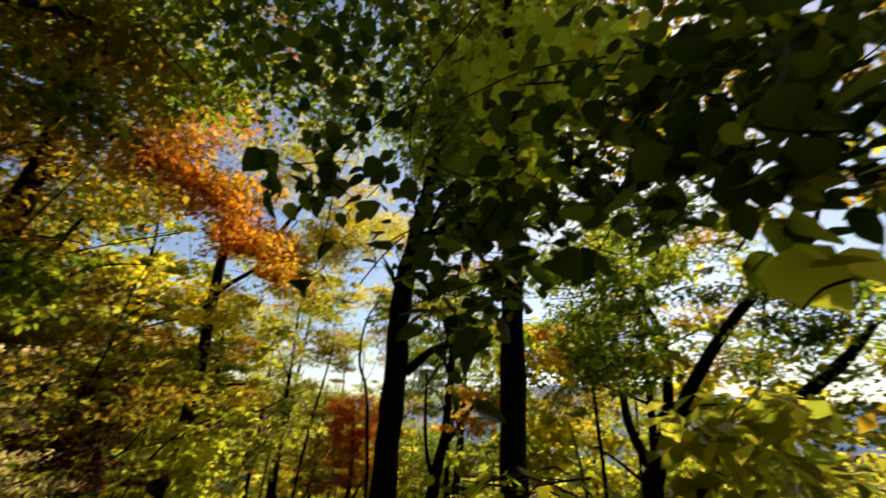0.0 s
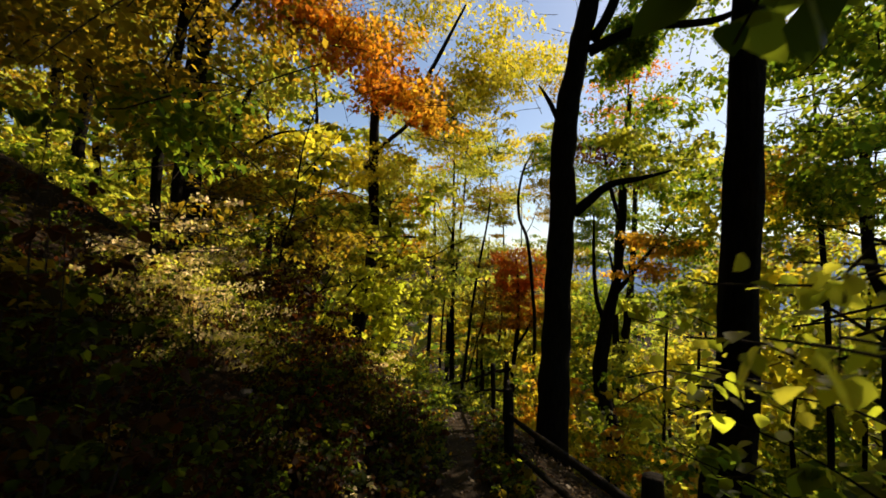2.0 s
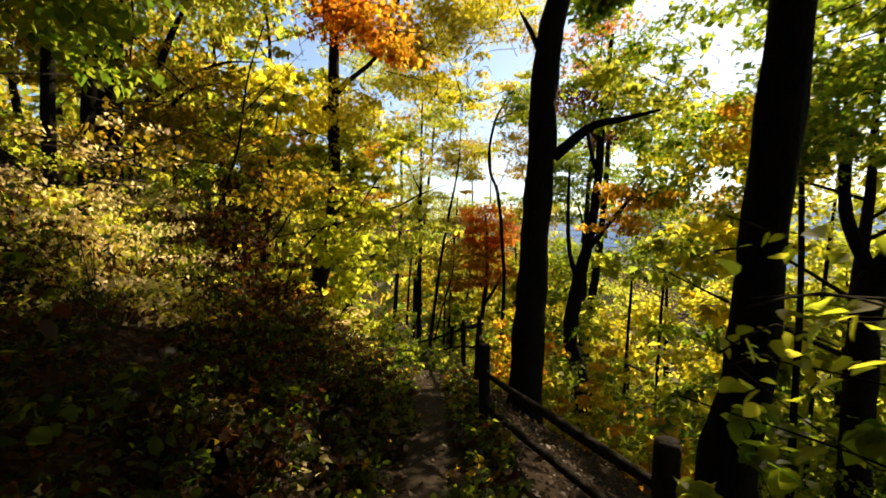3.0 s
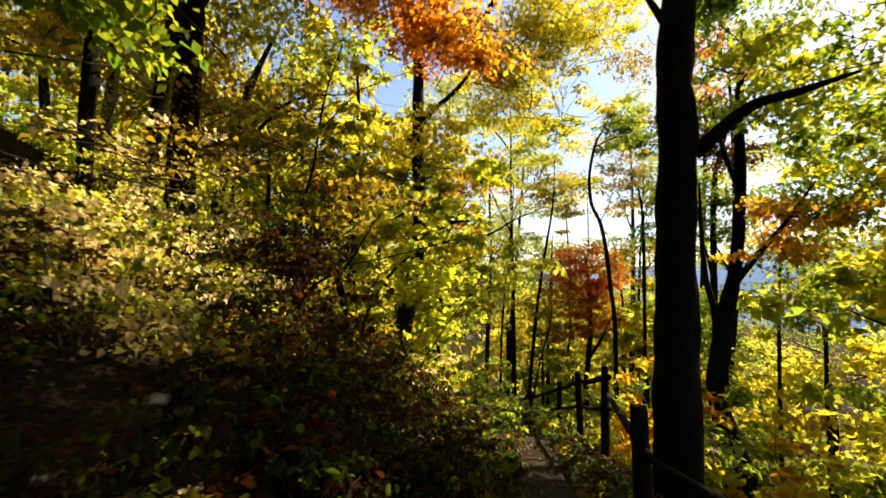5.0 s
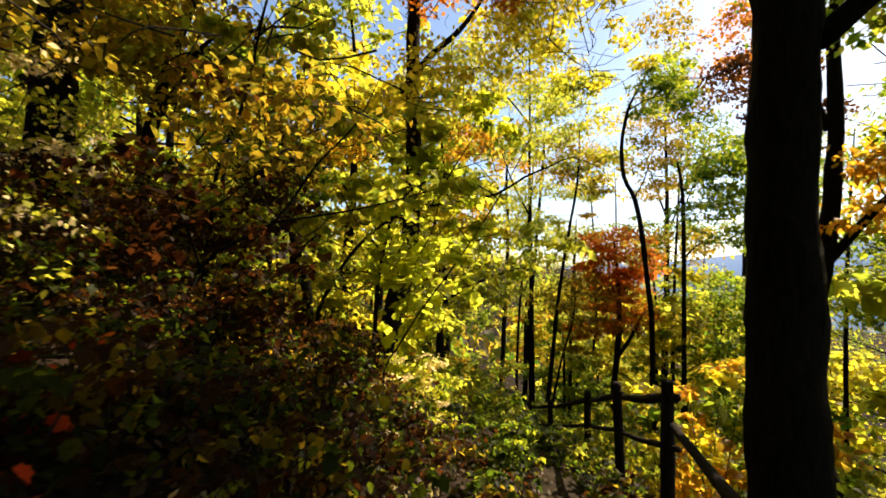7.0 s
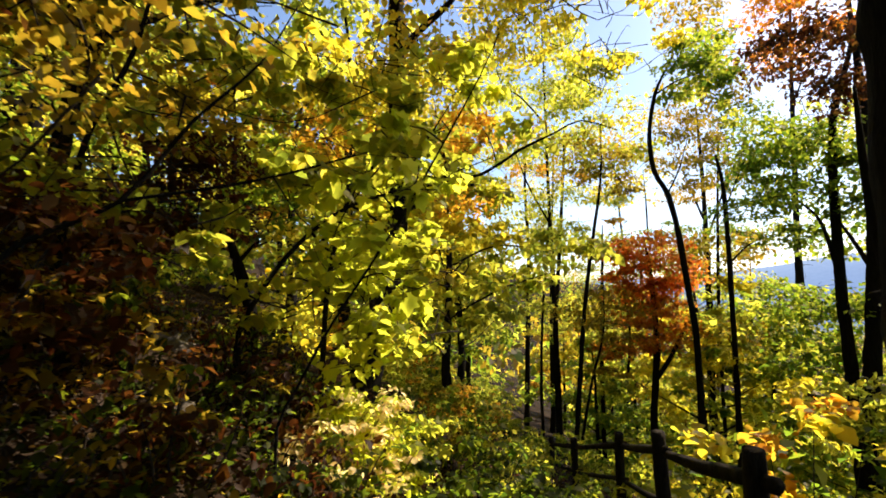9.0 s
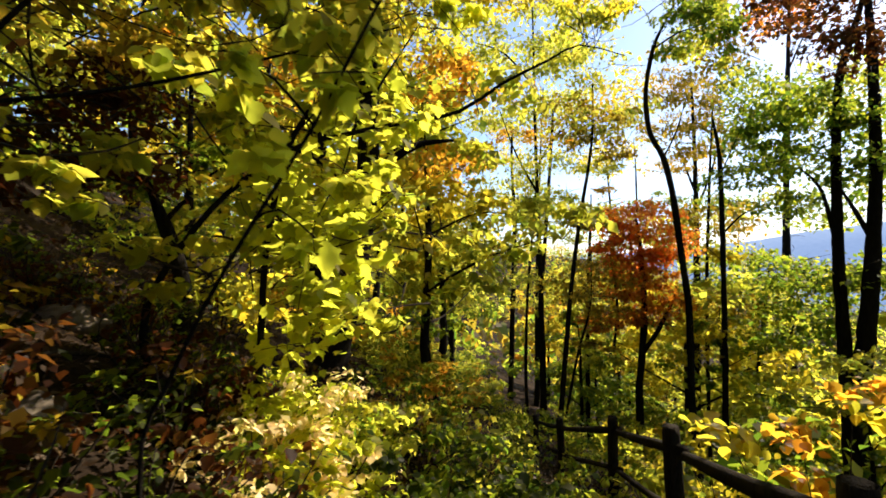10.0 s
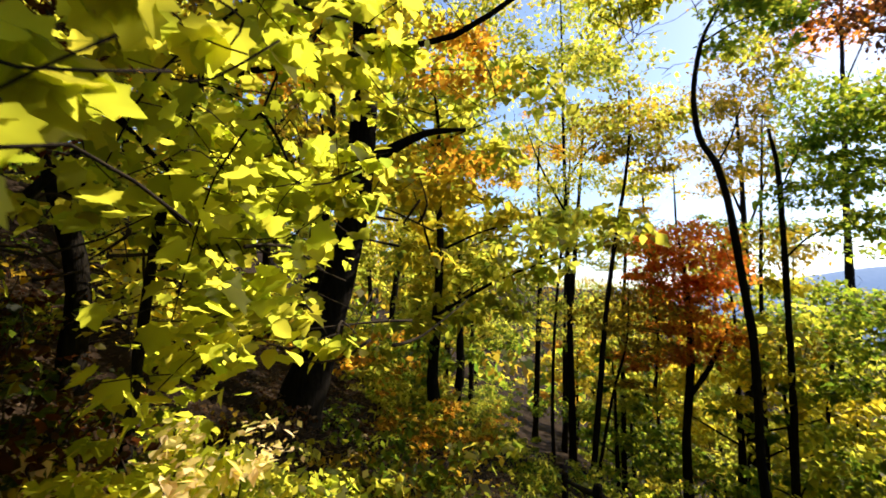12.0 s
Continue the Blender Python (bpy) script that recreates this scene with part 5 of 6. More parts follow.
# ---- sapling whose boughs hang over the start of the path ----
tree("young tree whose leafy boughs overhang the footpath",
     [(1.95, 1.45, -0.2, .03), (1.95, 1.5, .8, .027), (1.8, 1.6, 1.9, .022), (1.4, 1.8, 2.7, .016), (.7, 2.0, 3.1, .010), (.1, 2.05, 3.1, .005)],
     [[(1.21, 1.29, 2.81, 0.008), (0.69, 1.76, 3.07, 0.006), (0.16, 1.99, 3.16, 0.005), (-0.39, 2.06, 2.88, 0.003)],
      [(1.08, 1.13, 2.42, 0.008), (0.85, 1.39, 2.39, 0.006), (0.44, 1.67, 2.22, 0.003)],
      [(-0.12, 2.04, 3.66, 0.005), (-0.46, 2.06, 3.04, 0.004), (-0.48, 2.05, 2.51, 0.003), (-0.36, 2.06, 1.83, 0.002)],
      [(-0.46, 2.06, 3.04, 0.004), (-0.80, 2.01, 2.61, 0.003), (-0.89, 1.99, 1.96, 0.002)]],
     # Shade on the near boughs is painted in with the darkened green.
     [(DEEP_SHADE, OVATE, .08, 140, [(-0.36, 1.57, 1.87, 0.14, 0.14, 0.1), (-0.23, 1.54, 1.55, 0.14, 0.14, 0.1), (-0.08, 1.6, 2.01, 0.14, 0.14, 0.1), (0.08, 1.53, 1.98, 0.14, 0.14, 0.1), (-0.25, 1.65, 2.14, 0.14, 0.14, 0.1), (0.06, 1.32, 1.83, 0.14, 0.14, 0.1), (-0.53, 1.77, 2.31, 0.14, 0.14, 0.1), (-0.29, 1.93, 1.93, 0.14, 0.14, 0.07), (-0.12, 1.88, 1.86, 0.14, 0.14, 0.07), (-0.01, 1.84, 1.8, 0.14, 0.14, 0.07), (-0.05, 1.86, 1.89, 0.14, 0.14, 0.07), (-0.74, 1.45, 2.16, 0.14, 0.14, 0.1), (0.23, 1.39, 2.17, 0.14, 0.14, 0.1), (0.38, 1.31, 2.0, 0.14, 0.14, 0.1)], "leaves painted dark as shaded"),
      (DEEP_SHADE, OVATE, .09, 1250, [(0.58, 0.88, 1.97, 0.16, 0.16, 0.14), (0.62, 0.91, 1.79, 0.14, 0.14, 0.12), (0.66, 0.86, 2.09, 0.16, 0.16, 0.12), (0.60, 1.07, 1.88, 0.14, 0.14, 0.1), (0.77, 1.46, 2.86, 0.3, 0.3, 0.2), (0.55, 1.72, 2.64, 0.2, 0.2, 0.16), (0.44, 1.59, 2.35, 0.25, 0.25, 0.14), (0.50, 1.43, 2.05, 0.2, 0.2, 0.11), (0.38, 1.85, 2.36, 0.2, 0.2, 0.12), (0.01, 2.09, 1.91, 0.1, 0.1, 0.1), (-0.16, 2.16, 1.82, 0.13, 0.13, 0.13), (0.07, 1.86, 2.21, 0.25, 0.25, 0.1), (0.91, 1.03, 2.46, 0.25, 0.25, 0.15), (0.89, 1.21, 2.65, 0.25, 0.25, 0.15), (0.74, 1.07, 1.89, 0.14, 0.14, 0.1), (-0.93, 1.98, 2.69, 0.13, 0.13, 0.1), (-0.73, 2.03, 2.38, 0.11, 0.11, 0.11), (-1.04, 1.94, 2.33, 0.1, 0.1, 0.08), (-0.76, 2.02, 2.16, 0.06, 0.06, 0.06), (-0.43, 2.06, 2.09, 0.12, 0.12, 0.12), (-0.18, 2.05, 1.67, 0.07, 0.07, 0.08), (0.78, 1.31, 2.53, 0.3, 0.3, 0.2), (0.69, 1.64, 2.58, 0.26, 0.26, 0.2), (0.79, 1.02, 2.32, 0.25, 0.25, 0.2), (0.65, 1.02, 1.99, 0.2, 0.2, 0.13), (0.60, 1.33, 2.12, 0.2, 0.2, 0.12), (-0.38, 2.06, 2.41, 0.15, 0.15, 0.2), (-0.31, 2.06, 1.78, 0.11, 0.11, 0.14), (-0.42, 2.06, 2.88, 0.16, 0.16, 0.16), (-0.95, 1.97, 2.41, 0.17, 0.17, 0.13), (-0.82, 2.00, 2.87, 0.2, 0.2, 0.16), (-0.90, 1.99, 1.93, 0.05, 0.05, 0.06), (-0.70, 2.23, 3.61, 0.35, 0.35, 0.2), (0.40, 1.80, 2.29, 0.16, 0.16, 0.1), (-1.13, 2.01, 3.32, 0.2, 0.2, 0.2), (0.50, 1.79, 2.81, 0.35, 0.35, 0.2), (0.04, 1.88, 2.32, 0.3, 0.3, 0.12), (-0.08, 2.19, 1.97, 0.3, 0.3, 0.1)], ""),
      (SUNLIT_LIME, OVATE, .085, 800, [(0.53, 2.50, 3.99, 0.3, 0.3, 0.2), (1.05, 2.24, 3.25, 0.25, 0.25, 0.2), (0.52, 1.07, 2.05, 0.06, 0.06, 0.06), (0.42, 0.83, 1.62, 0.04, 0.04, 0.04), (0.77, 1.04, 2.47, 0.1, 0.1, 0.05), (0.10, 2.52, 3.83, 0.35, 0.35, 0.2), (0.20, 2.60, 3.04, 0.3, 0.3, 0.2), (0.69, 2.21, 3.40, 0.4, 0.4, 0.2), (0.59, 1.01, 1.85, 0.12, 0.12, 0.1), (0.35, 0.76, 1.55, 0.05, 0.05, 0.06), (0.45, 0.94, 1.91, 0.06, 0.06, 0.05)], "green leaves painted bright as sunlit")], twigs=2, seed=151, sides=8, twig=0.002, spray=4, tight=0.26, flat=0.8)
tree("slender sapling with flat leaf sprays painted bright as sunlit beside the footpath",
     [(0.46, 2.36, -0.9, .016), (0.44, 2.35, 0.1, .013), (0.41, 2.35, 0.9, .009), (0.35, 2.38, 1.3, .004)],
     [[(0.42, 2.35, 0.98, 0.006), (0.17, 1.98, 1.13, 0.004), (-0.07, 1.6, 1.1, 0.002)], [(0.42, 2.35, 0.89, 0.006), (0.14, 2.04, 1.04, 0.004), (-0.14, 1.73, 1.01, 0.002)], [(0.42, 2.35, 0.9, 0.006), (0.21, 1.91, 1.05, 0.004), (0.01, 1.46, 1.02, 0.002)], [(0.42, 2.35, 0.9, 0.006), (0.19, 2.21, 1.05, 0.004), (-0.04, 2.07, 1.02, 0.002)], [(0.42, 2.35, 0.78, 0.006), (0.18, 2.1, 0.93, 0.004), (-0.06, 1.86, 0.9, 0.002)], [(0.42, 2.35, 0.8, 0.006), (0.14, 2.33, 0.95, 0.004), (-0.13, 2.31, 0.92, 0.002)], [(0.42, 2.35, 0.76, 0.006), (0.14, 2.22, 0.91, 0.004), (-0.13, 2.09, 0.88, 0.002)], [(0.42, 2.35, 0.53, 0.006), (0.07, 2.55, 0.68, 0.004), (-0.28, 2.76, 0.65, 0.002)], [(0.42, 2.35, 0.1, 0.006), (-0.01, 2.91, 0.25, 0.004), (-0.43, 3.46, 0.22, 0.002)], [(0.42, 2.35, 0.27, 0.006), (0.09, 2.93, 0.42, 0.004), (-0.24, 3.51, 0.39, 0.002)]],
     [(SUNLIT_LIME, OVATE, .048, 260, [(-0.07, 1.6, 1.1, 0.2, 0.2, 0.05), (0.02, 1.57, 1.04, 0.2, 0.2, 0.05), (-0.14, 1.73, 1.01, 0.2, 0.2, 0.05), (-0.07, 1.49, 0.99, 0.2, 0.2, 0.05), (0.01, 1.46, 1.02, 0.2, 0.2, 0.05), (0.01, 1.94, 1.1, 0.2, 0.2, 0.05), (-0.04, 2.07, 1.02, 0.2, 0.2, 0.05), (-0.06, 1.75, 0.97, 0.2, 0.2, 0.05), (-0.06, 1.86, 0.9, 0.2, 0.2, 0.05), (-0.07, 2.18, 1.01, 0.2, 0.2, 0.05), (-0.13, 2.09, 0.88, 0.2, 0.2, 0.05), (-0.25, 2.97, 0.77, 0.2, 0.2, 0.05), (-0.28, 2.76, 0.65, 0.2, 0.2, 0.05), (-0.24, 3.08, 0.58, 0.2, 0.2, 0.05), (-0.21, 2.95, 0.43, 0.2, 0.2, 0.05), (-0.24, 3.51, 0.39, 0.2, 0.2, 0.05), (-0.0, 2.79, 0.66, 0.2, 0.2, 0.05)], "")], twigs=2, seed=157, sides=8, twig=0.002, spray=8, tight=0.26, flat=0.3)
shrub_spec = [
    # Sunlight on the bank is painted into the pale leaves of these shrubs.
    ("small-leaved shrub on the bank, painted pale yellow as sunlit", (-5.84, 4.64), .7, .8, (SUNLIT_PALE, LIME), 2600, .04, SIMPLE),
    ("small-leaved shrub on the bank, painted pale yellow as sunlit", (-6.09, 5.10), .8, .8, (SUNLIT_PALE, LIME), 2600, .04, SIMPLE),
    ("small-leaved shrub on the bank, painted pale yellow as sunlit", (-6.68, 6.16), .9, .9, (SUNLIT_PALE, LIME), 2400, .044, SIMPLE),
    ("small-leaved shrub on the bank, painted pale yellow as sunlit", (-5.45, 4.55), .6, .5, (SUNLIT_PALE, LIME), 2000, .036, SIMPLE),
    ("small-leaved shrub on the bank, painted pale yellow as sunlit", (-4.99, 4.46), .7, .7, (SUNLIT_PALE, LIME), 1800, .038, SIMPLE),
    ("small-leaved shrub on the bank, painted pale yellow as sunlit", (-5.28, 5.42), .8, .7, (SUNLIT_PALE, LIME), 1800, .038, SIMPLE),
    ("pale green shrub at the foot of the bank", (-5.14, 9.50), .5, .7, (SUNLIT_PALE, SUNLIT_LIME), 2000, .05, SIMPLE),
    ("pale green shrub at the foot of the bank", (-5.44, 10.06), .55, .75, (SUNLIT_PALE, LIME), 1900, .045, SIMPLE),
    # These two low pale plants stand in for sunlit patches of litter.
    ("small-leaved plant painted pale as a patch of sun", (-3.33, 4.16), .35, .25, (SUNLIT_PALE, RUSSET), 500, .04, SIMPLE),
    ("small-leaved plant painted pale as a patch of sun", (-3.54, 6.19), .3, .3, (SUNLIT_PALE, LIME), 500, .04, SIMPLE),
    ("small-leaved shrub on the bank, painted pale yellow as sunlit", (-5.11, 4.60), .6, .55, (SUNLIT_PALE, SUNLIT_PALE), 2200, .036, SIMPLE),
    ("small-leaved shrub on the bank, painted pale yellow as sunlit", (-5.59, 5.24), .6, .7, (SUNLIT_PALE, LIME), 2200, .036, SIMPLE),
    ("leafy herb clump below the bank, painted pale green as sunlit", (-5.0, 9.4), .34, 0.5, (SUNLIT_PALE, SUNLIT_LIME), 520, .055, OVATE),
    ("leafy herb clump below the bank, painted pale green as sunlit", (-4.91, 9.69), .34, 0.45, (SUNLIT_PALE, SUNLIT_LIME), 520, .055, OVATE),
    ("leafy herb clump below the bank, painted pale green as sunlit", (-4.9, 9.17), .34, 0.42, (SUNLIT_PALE, SUNLIT_LIME), 520, .055, OVATE),
    ("leafy herb clump below the bank, painted pale green as sunlit", (-4.81, 8.92), .34, 0.38, (SUNLIT_PALE, SUNLIT_LIME), 520, .055, OVATE),
    ("dense dark green bush crowding the footpath", (-4.45, 10.45), .6, .8, (DEEP_SHADE, GREEN), 1500, .06, OVATE),
    ("dense dark green bush crowding the footpath", (-4.15, 11.1), .5, .7, (DEEP_SHADE, DEEP_SHADE), 1200, .06, OVATE),
    ("dense dark green bush crowding the footpath", (-4.0, 9.75), .42, .5, (DEEP_SHADE, GREEN), 900, .055, OVATE),
    ("leafy herb clump below the bank, painted pale green as sunlit", (-5.35, 9.55), .4, .5, (SUNLIT_PALE, SUNLIT_LIME), 700, .055, OVATE),
    ("leafy herb clump below the bank, painted pale green as sunlit", (-5.75, 9.75), .4, .5, (SUNLIT_PALE, SUNLIT_LIME), 700, .055, OVATE),
    # Dark leaf colours stand in for shade on these bank plants.
    ("woodland plant on the bank with shade painted into dark leaves", (-4.7, 2.0), .5, 0.75, (DEEP_SHADE, OLIVE), 420, .055, OVATE),
    ("woodland plant on the bank with shade painted into dark leaves", (-4.3, 2.5), .5, 0.6, (DEEP_SHADE, OLIVE), 420, .055, OVATE),
    ("woodland plant on the bank with shade painted into dark leaves", (-5.2, 2.4), .5, 0.8, (DEEP_SHADE, OLIVE), 420, .055, OVATE),
    ("woodland plant on the bank with shade painted into dark leaves", (-5.6, 3.0), .5, 0.7, (DEEP_SHADE, OLIVE), 420, .055, OVATE),
    ("woodland plant on the bank with shade painted into dark leaves", (-4.9, 3.1), .5, 0.6, (DEEP_SHADE, OLIVE), 420, .055, OVATE),
    ("woodland plant on the bank with shade painted into dark leaves", (-3.7, 2.1), .5, 0.5, (DEEP_SHADE, OLIVE), 420, .055, OVATE),
    # label, place, radius, height, materials, leaves, leaf size, outline
    ("leafy green bush reaching towards the path", (0.38, 2.86), .5, 1.95, (LIME, GREEN), 520, .11, OVATE),
    ("leafy green bush beside the dark trunk", (0.49, 4.07), .6, 2.1, (LIME, GREEN), 800, .10, OVATE),
    ("bush with drooping yellow leaves below the fence", (-0.58, 10.19), .9, 2.5, (YELLOW, GOLD), 1300, .075, OVATE),
    ("bush with drooping yellow leaves below the fence", (-1.99, 11.32), .8, 2.0, (YELLOW, GOLD), 1000, .075, OVATE),
    ("bush with drooping yellow leaves below the fence", (-1.78, 11.43), .8, 1.95, (GOLD, YELLOW), 900, .075, OVATE),
    ("bush with drooping yellow leaves below the fence", (-2.54, 13.17), .8, 1.7, (YELLOW, LIME), 900, .075, OVATE),
    ("pale green shrub at the foot of the bank", (-5.42, 10.32), .7, .75, (SUNLIT_LIME, LIME), 1500, .055, SIMPLE),
    ("pale green shrub at the foot of the bank", (-5.15, 11.07), .8, .8, (LIME, GREEN), 1800, .06, SIMPLE),
    ("pale green shrub at the foot of the bank", (-5.47, 10.22), .6, .6, (LIME, GREEN), 1300, .05, SIMPLE),
    ("pale green shrub at the foot of the bank", (-5.82, 11.84), .8, .7, (GREEN, OLIVE), 1600, .06, SIMPLE),
    ("shrub with sparse red leaves on the bank", (-4.23, 5.89), .4, .4, (RUSSET, SCARLET), 26, .04, MAPLE),
    ("low plant with dull russet leaves on the bank", (-4.07, 5.68), .35, .4, (RUSSET, DEEP_SHADE), 60, .05, OVATE),
    ("tiny red maple seedling on the bank", (-3.83, 5.58), .16, .3, (SCARLET,), 7, .045, MAPLE),
    ("thin shrub with dull orange leaves on the bank", (-5.54, 7.15), .9, 1.1, (RUSSET, RUSSET), 1100, .06, OVATE),
    ("thin shrub with dull orange leaves on the bank", (-5.98, 6.95), 1.1, 1.5, (RUSSET, RUSSET), 1100, .07, SIMPLE),
    ("bush on the bank with shade painted into dark leaves", (-3.71, 2.60), .6, 1.9, (DEEP_SHADE, RUSSET), 700, .065, OVATE),
    ("small-leaved shrub on the bank, painted pale yellow as sunlit", (-4.51, 4.50), .8, .7, (SUNLIT_PALE, LIME), 1600, .04, SIMPLE),
    ("leafy yellow-green bush on the bank", (-7.63, 10.52), 1.1, 2.2, (LIME, YELLOW), 1800, .07, OVATE),
]
for k in range(16):
    y = 10.6 + k * 0.62
    x = float(np.interp(y, TRAIL_Y, TRAIL_X)) + (0.62 if k % 2 else -0.66)
    shrub_spec.append(("low green herb clump crowding the path", (x, y), .5, .55, (GREEN, LIME), 420, .07, SIMPLE))
rng = np.random.default_rng(13)
for k in range(120):
    y = rng.uniform(1.5, 13.0)
    u = -rng.uniform(0.75, 3.6 if k % 2 else 8.0)
    mats = ((RUSSET, OLIVE), (DEEP_SHADE, OLIVE), (RUSSET, LITTER), (DEEP_SHADE, GREEN), (SUNLIT_PALE, RUSSET))[int(rng.integers(0, 5))]
    shrub_spec.append(("small woodland plant rooted in the leaf litter", (float(np.interp(y, TRAIL_Y, TRAIL_X)) + u, y), rng.uniform(.16, .32), rng.uniform(.14, .34), mats, 110, .045, OVATE))
# Dark-leaved plants cover the bank, their colours standing in for its shade.
rng = np.random.default_rng(29)
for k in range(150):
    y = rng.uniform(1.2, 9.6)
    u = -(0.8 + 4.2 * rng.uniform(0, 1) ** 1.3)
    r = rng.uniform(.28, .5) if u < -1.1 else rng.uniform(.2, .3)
    mats = ((RUSSET, DEEP_SHADE), (DEEP_SHADE, RUSSET), (RUSSET, DEEP_SHADE), (DEEP_SHADE, RUSSET), (OLIVE, RUSSET), (RUSSET, DEEP_SHADE))[int(rng.integers(0, 6))]
    shrub_spec.append(("woodland plant on the bank with shade painted into dark leaves", (float(np.interp(y, TRAIL_Y, TRAIL_X)) + u, y), r, rng.uniform(.3, .75) * min(1, .35 - u * .35), mats, 340, .046, OVATE if u > -2.4 else SIMPLE))
for k in range(5):
    y = rng.uniform(6.8, 9.2)
    u = -rng.uniform(2.2, 4.2)
    shrub_spec.append(("shaded shrub with olive and russet leaf sprays", (float(np.interp(y, TRAIL_Y, TRAIL_X)) + u, y), .6, rng.uniform(.6, 1.0), ((OLIVE, RUSSET), (OLIVE, DEEP_SHADE), (RUSSET, OLIVE))[k % 3], 700, .065, SIMPLE))
for k in range(56):
    y = 2.4 + k * 0.15
    side = (0.50, -0.46, 0.68, -0.62)[k % 4]
    shrub_spec.append(("low dark herb clump crowding the path", (float(np.interp(y, TRAIL_Y, TRAIL_X)) + side + rng.uniform(-.06, .06), y), .24, rng.uniform(.16, .3), ((DEEP_SHADE, RUSSET), (DEEP_SHADE, GREEN), (OLIVE, DEEP_SHADE))[k % 3], 170, .055, OVATE))
for k, (lab, at, r, h, mats, n, leaf, outline) in enumerate(shrub_spec):
    shrub(lab, at, r, h, mats, n, leaf, 200 + 3 * k, outline)

# ---- the wood around ----
KINDS = [
    grown_tree(301, 9.5, .16, 3.2, .30, [(LIME, .6), (YELLOW, .4)], 5600, .19, "tall forest tree in yellow-green autumn leaf"),
    grown_tree(302, 11, .19, 3.4, .35, [(OLIVE, .6), (LIME, .4)], 5800, .19, "tall forest tree in dull green leaf"),
    grown_tree(303, 8, .13, 2.8, .22, [(YELLOW, .7), (GOLD, .3)], 5000, .175, "forest tree in golden autumn leaf"),
    grown_tree(304, 7, .12, 2.8, .15, [(GREEN, .7), (LIME, .3)], 5000, .175, "bushy forest tree in green leaf"),
    grown_tree(305, 6, .10, 2.5, .15, [(ORANGE, .6), (GOLD, .4)], 3800, .175, "small forest tree in orange leaf"),
]
rng = np.random.default_rng(77)
spots = []
used = [False] * len(KINDS)


def plant(kind, x, y, s, turn):
    z = float(ground_z(x, y))
    if not used[kind]:
        used[kind] = True
        KINDS[kind].location, KINDS[kind].scale, KINDS[kind].rotation_euler = (x, y, z), (s, s, s), (0, 0, turn)
    else:
        copy_thing(KINDS[kind], Matrix.LocRotScale((x, y, z), Euler((0, 0, turn)), None)).scale = (s, s, s)
    spots.append((x, y))


tries = 0
while len(spots) < 95 and tries < 6000:
    tries += 1
    b, d = rng.uniform(-88, 62), 13 + 45 * rng.uniform(0, 1) ** 1.3
    x, y = -1.8 + d * math.sin(radians(b)), 4.5 + d * math.cos(radians(b))
    u = x - np.interp(y, TRAIL_Y, TRAIL_X)
    if min([math.hypot(x - a, y - c) for a, c in spots] or [9]) < 2.6 or abs(u) < 1.6:
        continue
    gap = -17 < b < 9
    kind = int(rng.integers(0, 5)) if b < -17 else int(rng.choice([1, 3, 3, 0, 4]))
    s = rng.uniform(.8, 1.25)
    top = float(ground_z(x, y)) + (9.5, 11, 8, 7, 6)[kind] * s
    if gap and (top - 0.3) / d > 0.10:
        kind, s = 3, .75
        if (float(ground_z(x, y)) + 7 * s - 0.3) / d > 0.16:
            continue
    if b > 9 and d < 13:
        continue
    if b > 9:
        s *= 1.45
    if kind == 4:
        kind = 1 if b < -42 else 0
    plant(kind, x, y, s, rng.uniform(0, 6.28))
# Trees out of view, added to block skylight from behind and beside.
for k, (x, y) in enumerate(((2.5, -5), (-4.5, -4), (6, -3), (-7, 1.5), (-6.5, -2), (5.5, 2.5), (-1, -9), (9, 5), (0.5, -4.5), (-3.5, -7), (4, -8), (8, -1), (-9, -1), (-10, 4), (3.5, -1.5), (-4.2, -1.2), (10, 1.5), (-12, 1), (7, -7), (-7, -8), (0, -13), (12, -4))):
    plant(k % 4, x, y, 1.0, k * 1.3)
plant(4, -2.5, -11.5, 1.0, 0.4)

# ---- undergrowth over the slopes ----
low = [shrub("leafy yellow-green undergrowth bush on the slope", (-9, 16), 1.2, 1.7, (LIME, GREEN), 1300, .12, 401, name="bush"),
       shrub("leafy dull green undergrowth bush", (-5, 21), 1.3, 1.4, (GREEN, LIME), 1300, .12, 404, name="bush"),
       shrub("golden-leaved undergrowth bush on the slope", (-2, 17), 1.2, 1.6, (SUNLIT_LIME, YELLOW), 1200, .12, 407, name="bush"),
       shrub("russet-leaved undergrowth bush on the slope", (-12, 20), 1.0, 1.3, (GOLD, LIME), 1000, .12, 410, name="bush")]
rng = np.random.default_rng(42)
made, tries, at = 0, 0, []
while made < 170 and tries < 5000:
    tries += 1
    b, d = rng.uniform(-95, 70), 5.5 + 30 * rng.uniform(0, 1) ** 1.4
    x, y = -1.8 + d * math.sin(radians(b)), 4.5 + d * math.cos(radians(b))
    u = x - np.interp(y, TRAIL_Y, TRAIL_X)
    if -2.4 < u < 2.2 or min([math.hypot(x - p, y - q) for p, q in at] or [9]) < 1.25:
        continue
    if u < 0 and y < 15 and u > -8:
        continue
    at.append((x, y))
    s = rng.uniform(.7, 1.25)
    copy_thing(low[int(rng.choice([0, 0, 1, 1, 2, 2, 3]))], Matrix.LocRotScale((x, y, float(ground_z(x, y)) - .05), Euler((0, 0, rng.uniform(0, 6.28))), None)).scale = (s, s, s)
    made += 1

rng = np.random.default_rng(43)
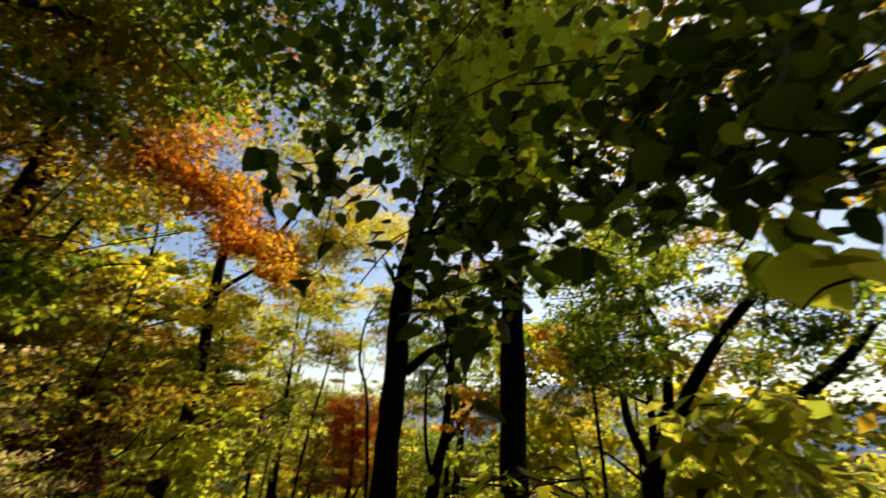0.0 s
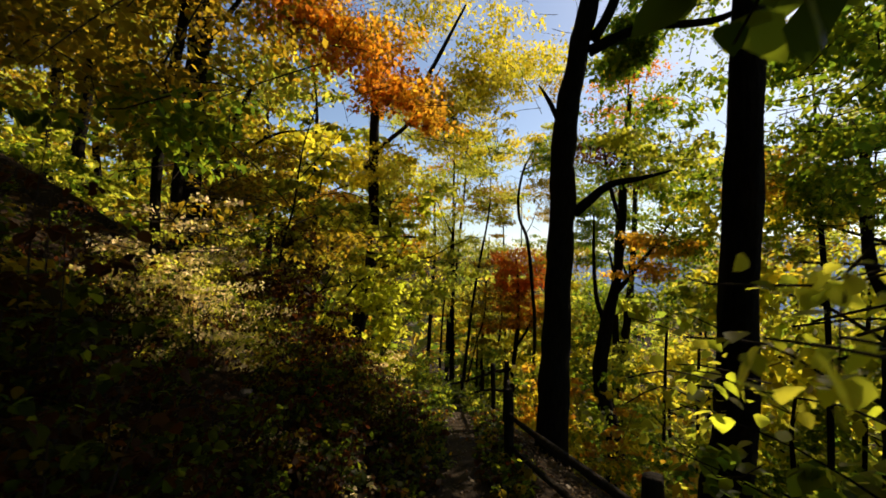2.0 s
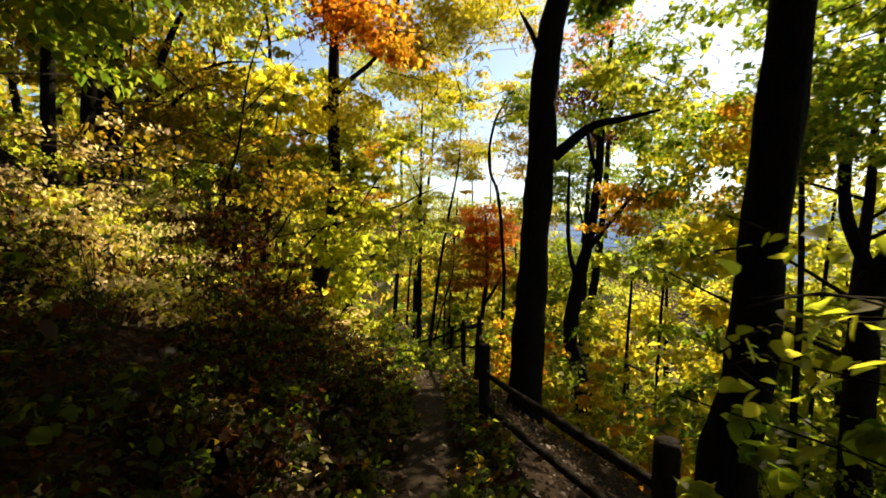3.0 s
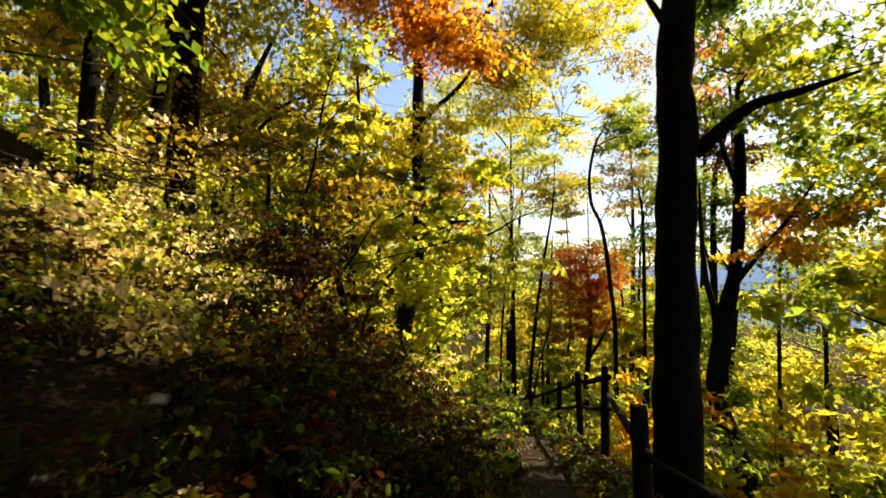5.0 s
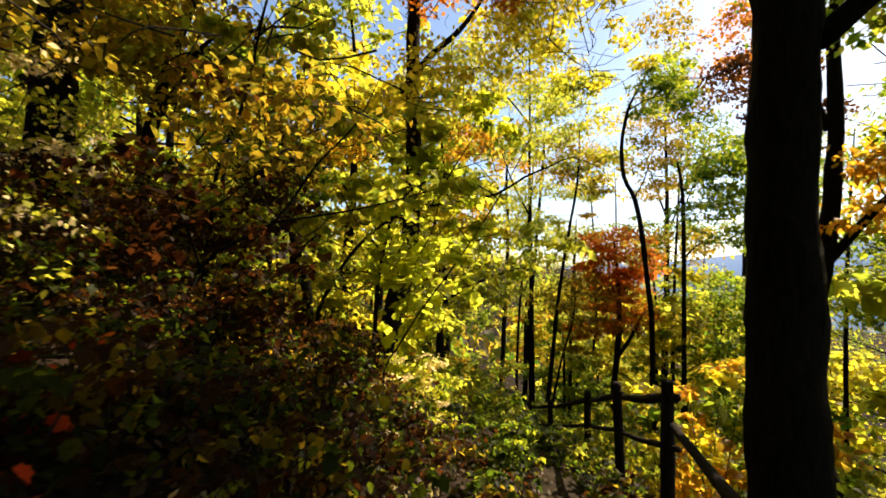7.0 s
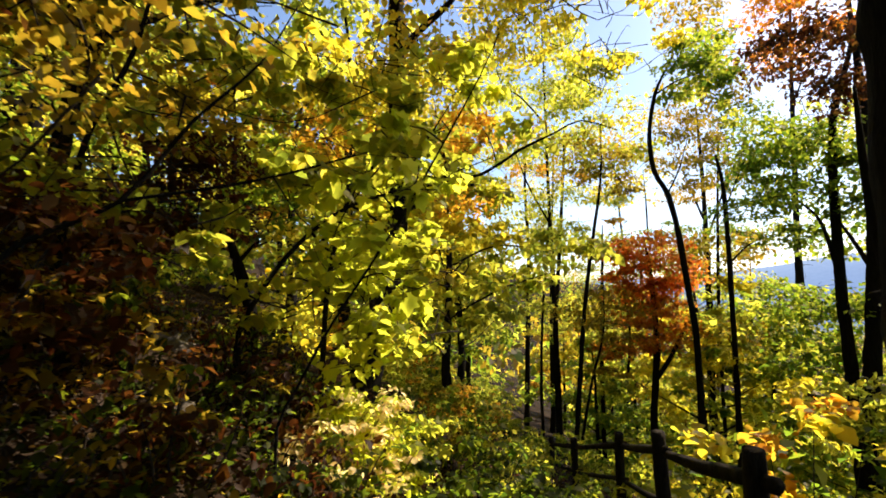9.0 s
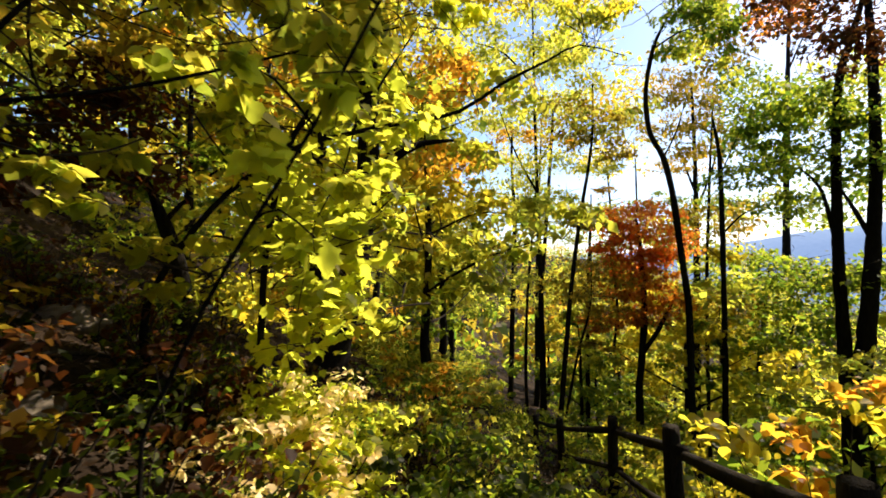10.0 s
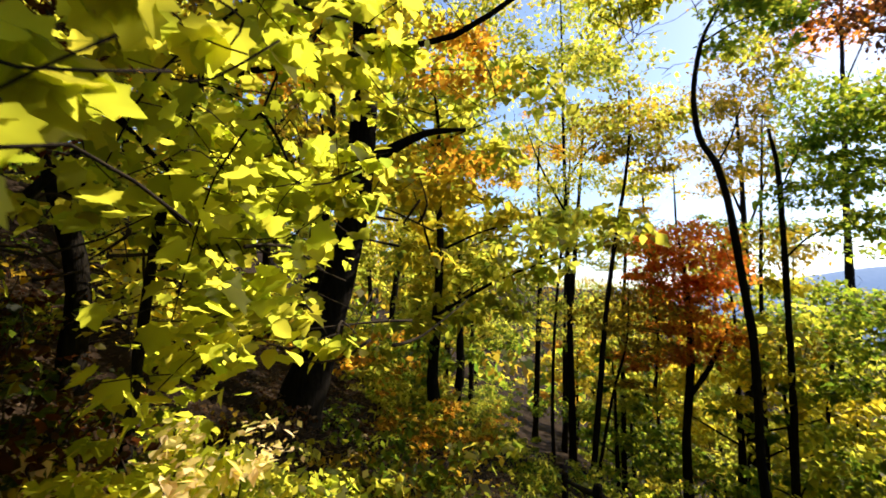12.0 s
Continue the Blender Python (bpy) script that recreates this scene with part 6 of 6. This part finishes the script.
for k in range(46):
    y = rng.uniform(11.5, 25)
    x = float(np.interp(y, TRAIL_Y, TRAIL_X)) - rng.uniform(1.0, 8.5)
    if y < 13.5 and x < -5.5:
        continue
    s = rng.uniform(.45, .75)
    copy_thing(low[int(rng.choice([0, 1, 1, 3]))], Matrix.LocRotScale((x, y, float(ground_z(x, y)) - .05), Euler((0, 0, rng.uniform(0, 6.28))), None)).scale = (s, s, s)

# ---- woods far down the valley ----
rng = np.random.default_rng(9)
crowns = []
for _ in range(1900):
    b, d = rng.uniform(-75, 80), 48 + 560 * rng.uniform(0, 1) ** 1.5
    x, y = d * math.sin(radians(b)), 4 + d * math.cos(radians(b))
    r = rng.uniform(2.2, 4.2) * (1 + d / 250)
    crowns.append((x, y, float(ground_z(x, y)) + rng.uniform(3, 6), r, r, r * .9))
for k, mat in enumerate((LIME, GREEN, OLIVE, GREEN, OLIVE)):
    far = new("distant_woods", leaf_mesh("distant_woods", clumps(crowns[k::5], 21000, 500 + k, 20, .6, .17), 1.3, mat, SIMPLE, 510 + k))
    tagged(far, "distant autumn treetops filling the valley", "woods", kind="stuff")

# ---- litter, stones and sticks on the bank ----
rng = np.random.default_rng(5)
for count, spread, size, outline, seed in ((12000, 2.0, .045, OVATE, 6), (60000, 5.5, .045, SIMPLE, 7)):
    ly = rng.uniform(-2, 18, count)
    lu = rng.normal(-1.6, spread, count)
    lx = np.interp(ly, TRAIL_Y, TRAIL_X) + lu
    keep = ((np.abs(lu) > 0.42) & ((ly > 9.5) | (rng.uniform(0, 1, count) < 0.5))) | (rng.uniform(0, 1, count) < 0.45)
    lx, ly = lx[keep], ly[keep]
    lz = ground_z(lx, ly) + rng.uniform(0.02, 0.07, len(lx))
    fallen = new("fallen_leaves", leaf_mesh("fallen_leaves", np.stack([lx, ly, lz], -1), size, LITTER, outline, seed, 0.1))
    tagged(fallen, "curled brown and tan leaves strewn over the slope", "fallen leaves", kind="stuff")


def stone(label, at, size, seed):
    bm = bmesh.new()
    bmesh.ops.create_icosphere(bm, subdivisions=3, radius=1)
    for v in bm.verts:
        d = v.co.normalized()
        k = 1 + 0.30 * noise.noise(d * 1.3 + Vector((seed, 0, 0))) + 0.22 * noise.noise(d * 3.3 + Vector((0, seed, 0))) + 0.10 * noise.noise(d * 8 + Vector((0, 0, seed)))
        v.co = Vector((d.x * size[0], d.y * size[1], d.z * size[2])) * k
    me = bpy.data.meshes.new("stone")
    bm.to_mesh(me)
    bm.free()
    me.materials.append(STONE)
    me.polygons.foreach_set("use_smooth", [True] * len(me.polygons))
    ob = new("stone", me)
    ob.matrix_world = pose(at[0], at[1], float(ground_z(*at)) + size[2] * 0.1, 0, 0, seed * 47)
    tagged(ob, label, "stone", "stones on the bank")


# Several of these pale stones stand in for patches of sunlit ground.
for k, (at, s) in enumerate((
        ((-4.01, 4.54), .08), ((-5.57, 8.28), .10), ((-5.68, 9.73), .15), ((-5.70, 9.83), .12), ((-7.32, 9.01), .3), ((-7.75, 9.3), .24),
        ((-3.96, 4.68), .07), ((-1.88, 4.73), .08), ((-3.45, 6.20), .10), ((-6.61, 6.08), .2), ((-5.83, 4.86), .22), ((-5.59, 8.29), .2), ((-3.66, 3.92), .08), ((-3.94, 7.10), .08))):
    stone("pale weathered stone in leaf litter, standing in for a sunlit patch", at, (s, s * .8, s * .5), k + 1)
for k, (a, b) in enumerate((((-4.16, 4.93), (-4.41, 5.43)), ((-5.53, 9.26), (-5.94, 10.05)), ((-4.92, 6.07), (-5.38, 7.61)), ((-6.00, 8.23), (-6.63, 9.35)))):
    za, zb = float(ground_z(*a)), float(ground_z(*b))
    stick = new("fallen_branch", tubes("fallen_branch", [[(a[0], a[1], za + .03, .02), ((a[0] + b[0]) / 2 + .05, (a[1] + b[1]) / 2, (za + zb) / 2 + .08, .017), (b[0], b[1], zb + .05, .008)]], TWIG, 7, .1, .12))
    tagged(stick, "bare fallen branch lying on the leaf litter", "branch", "fallen branches")
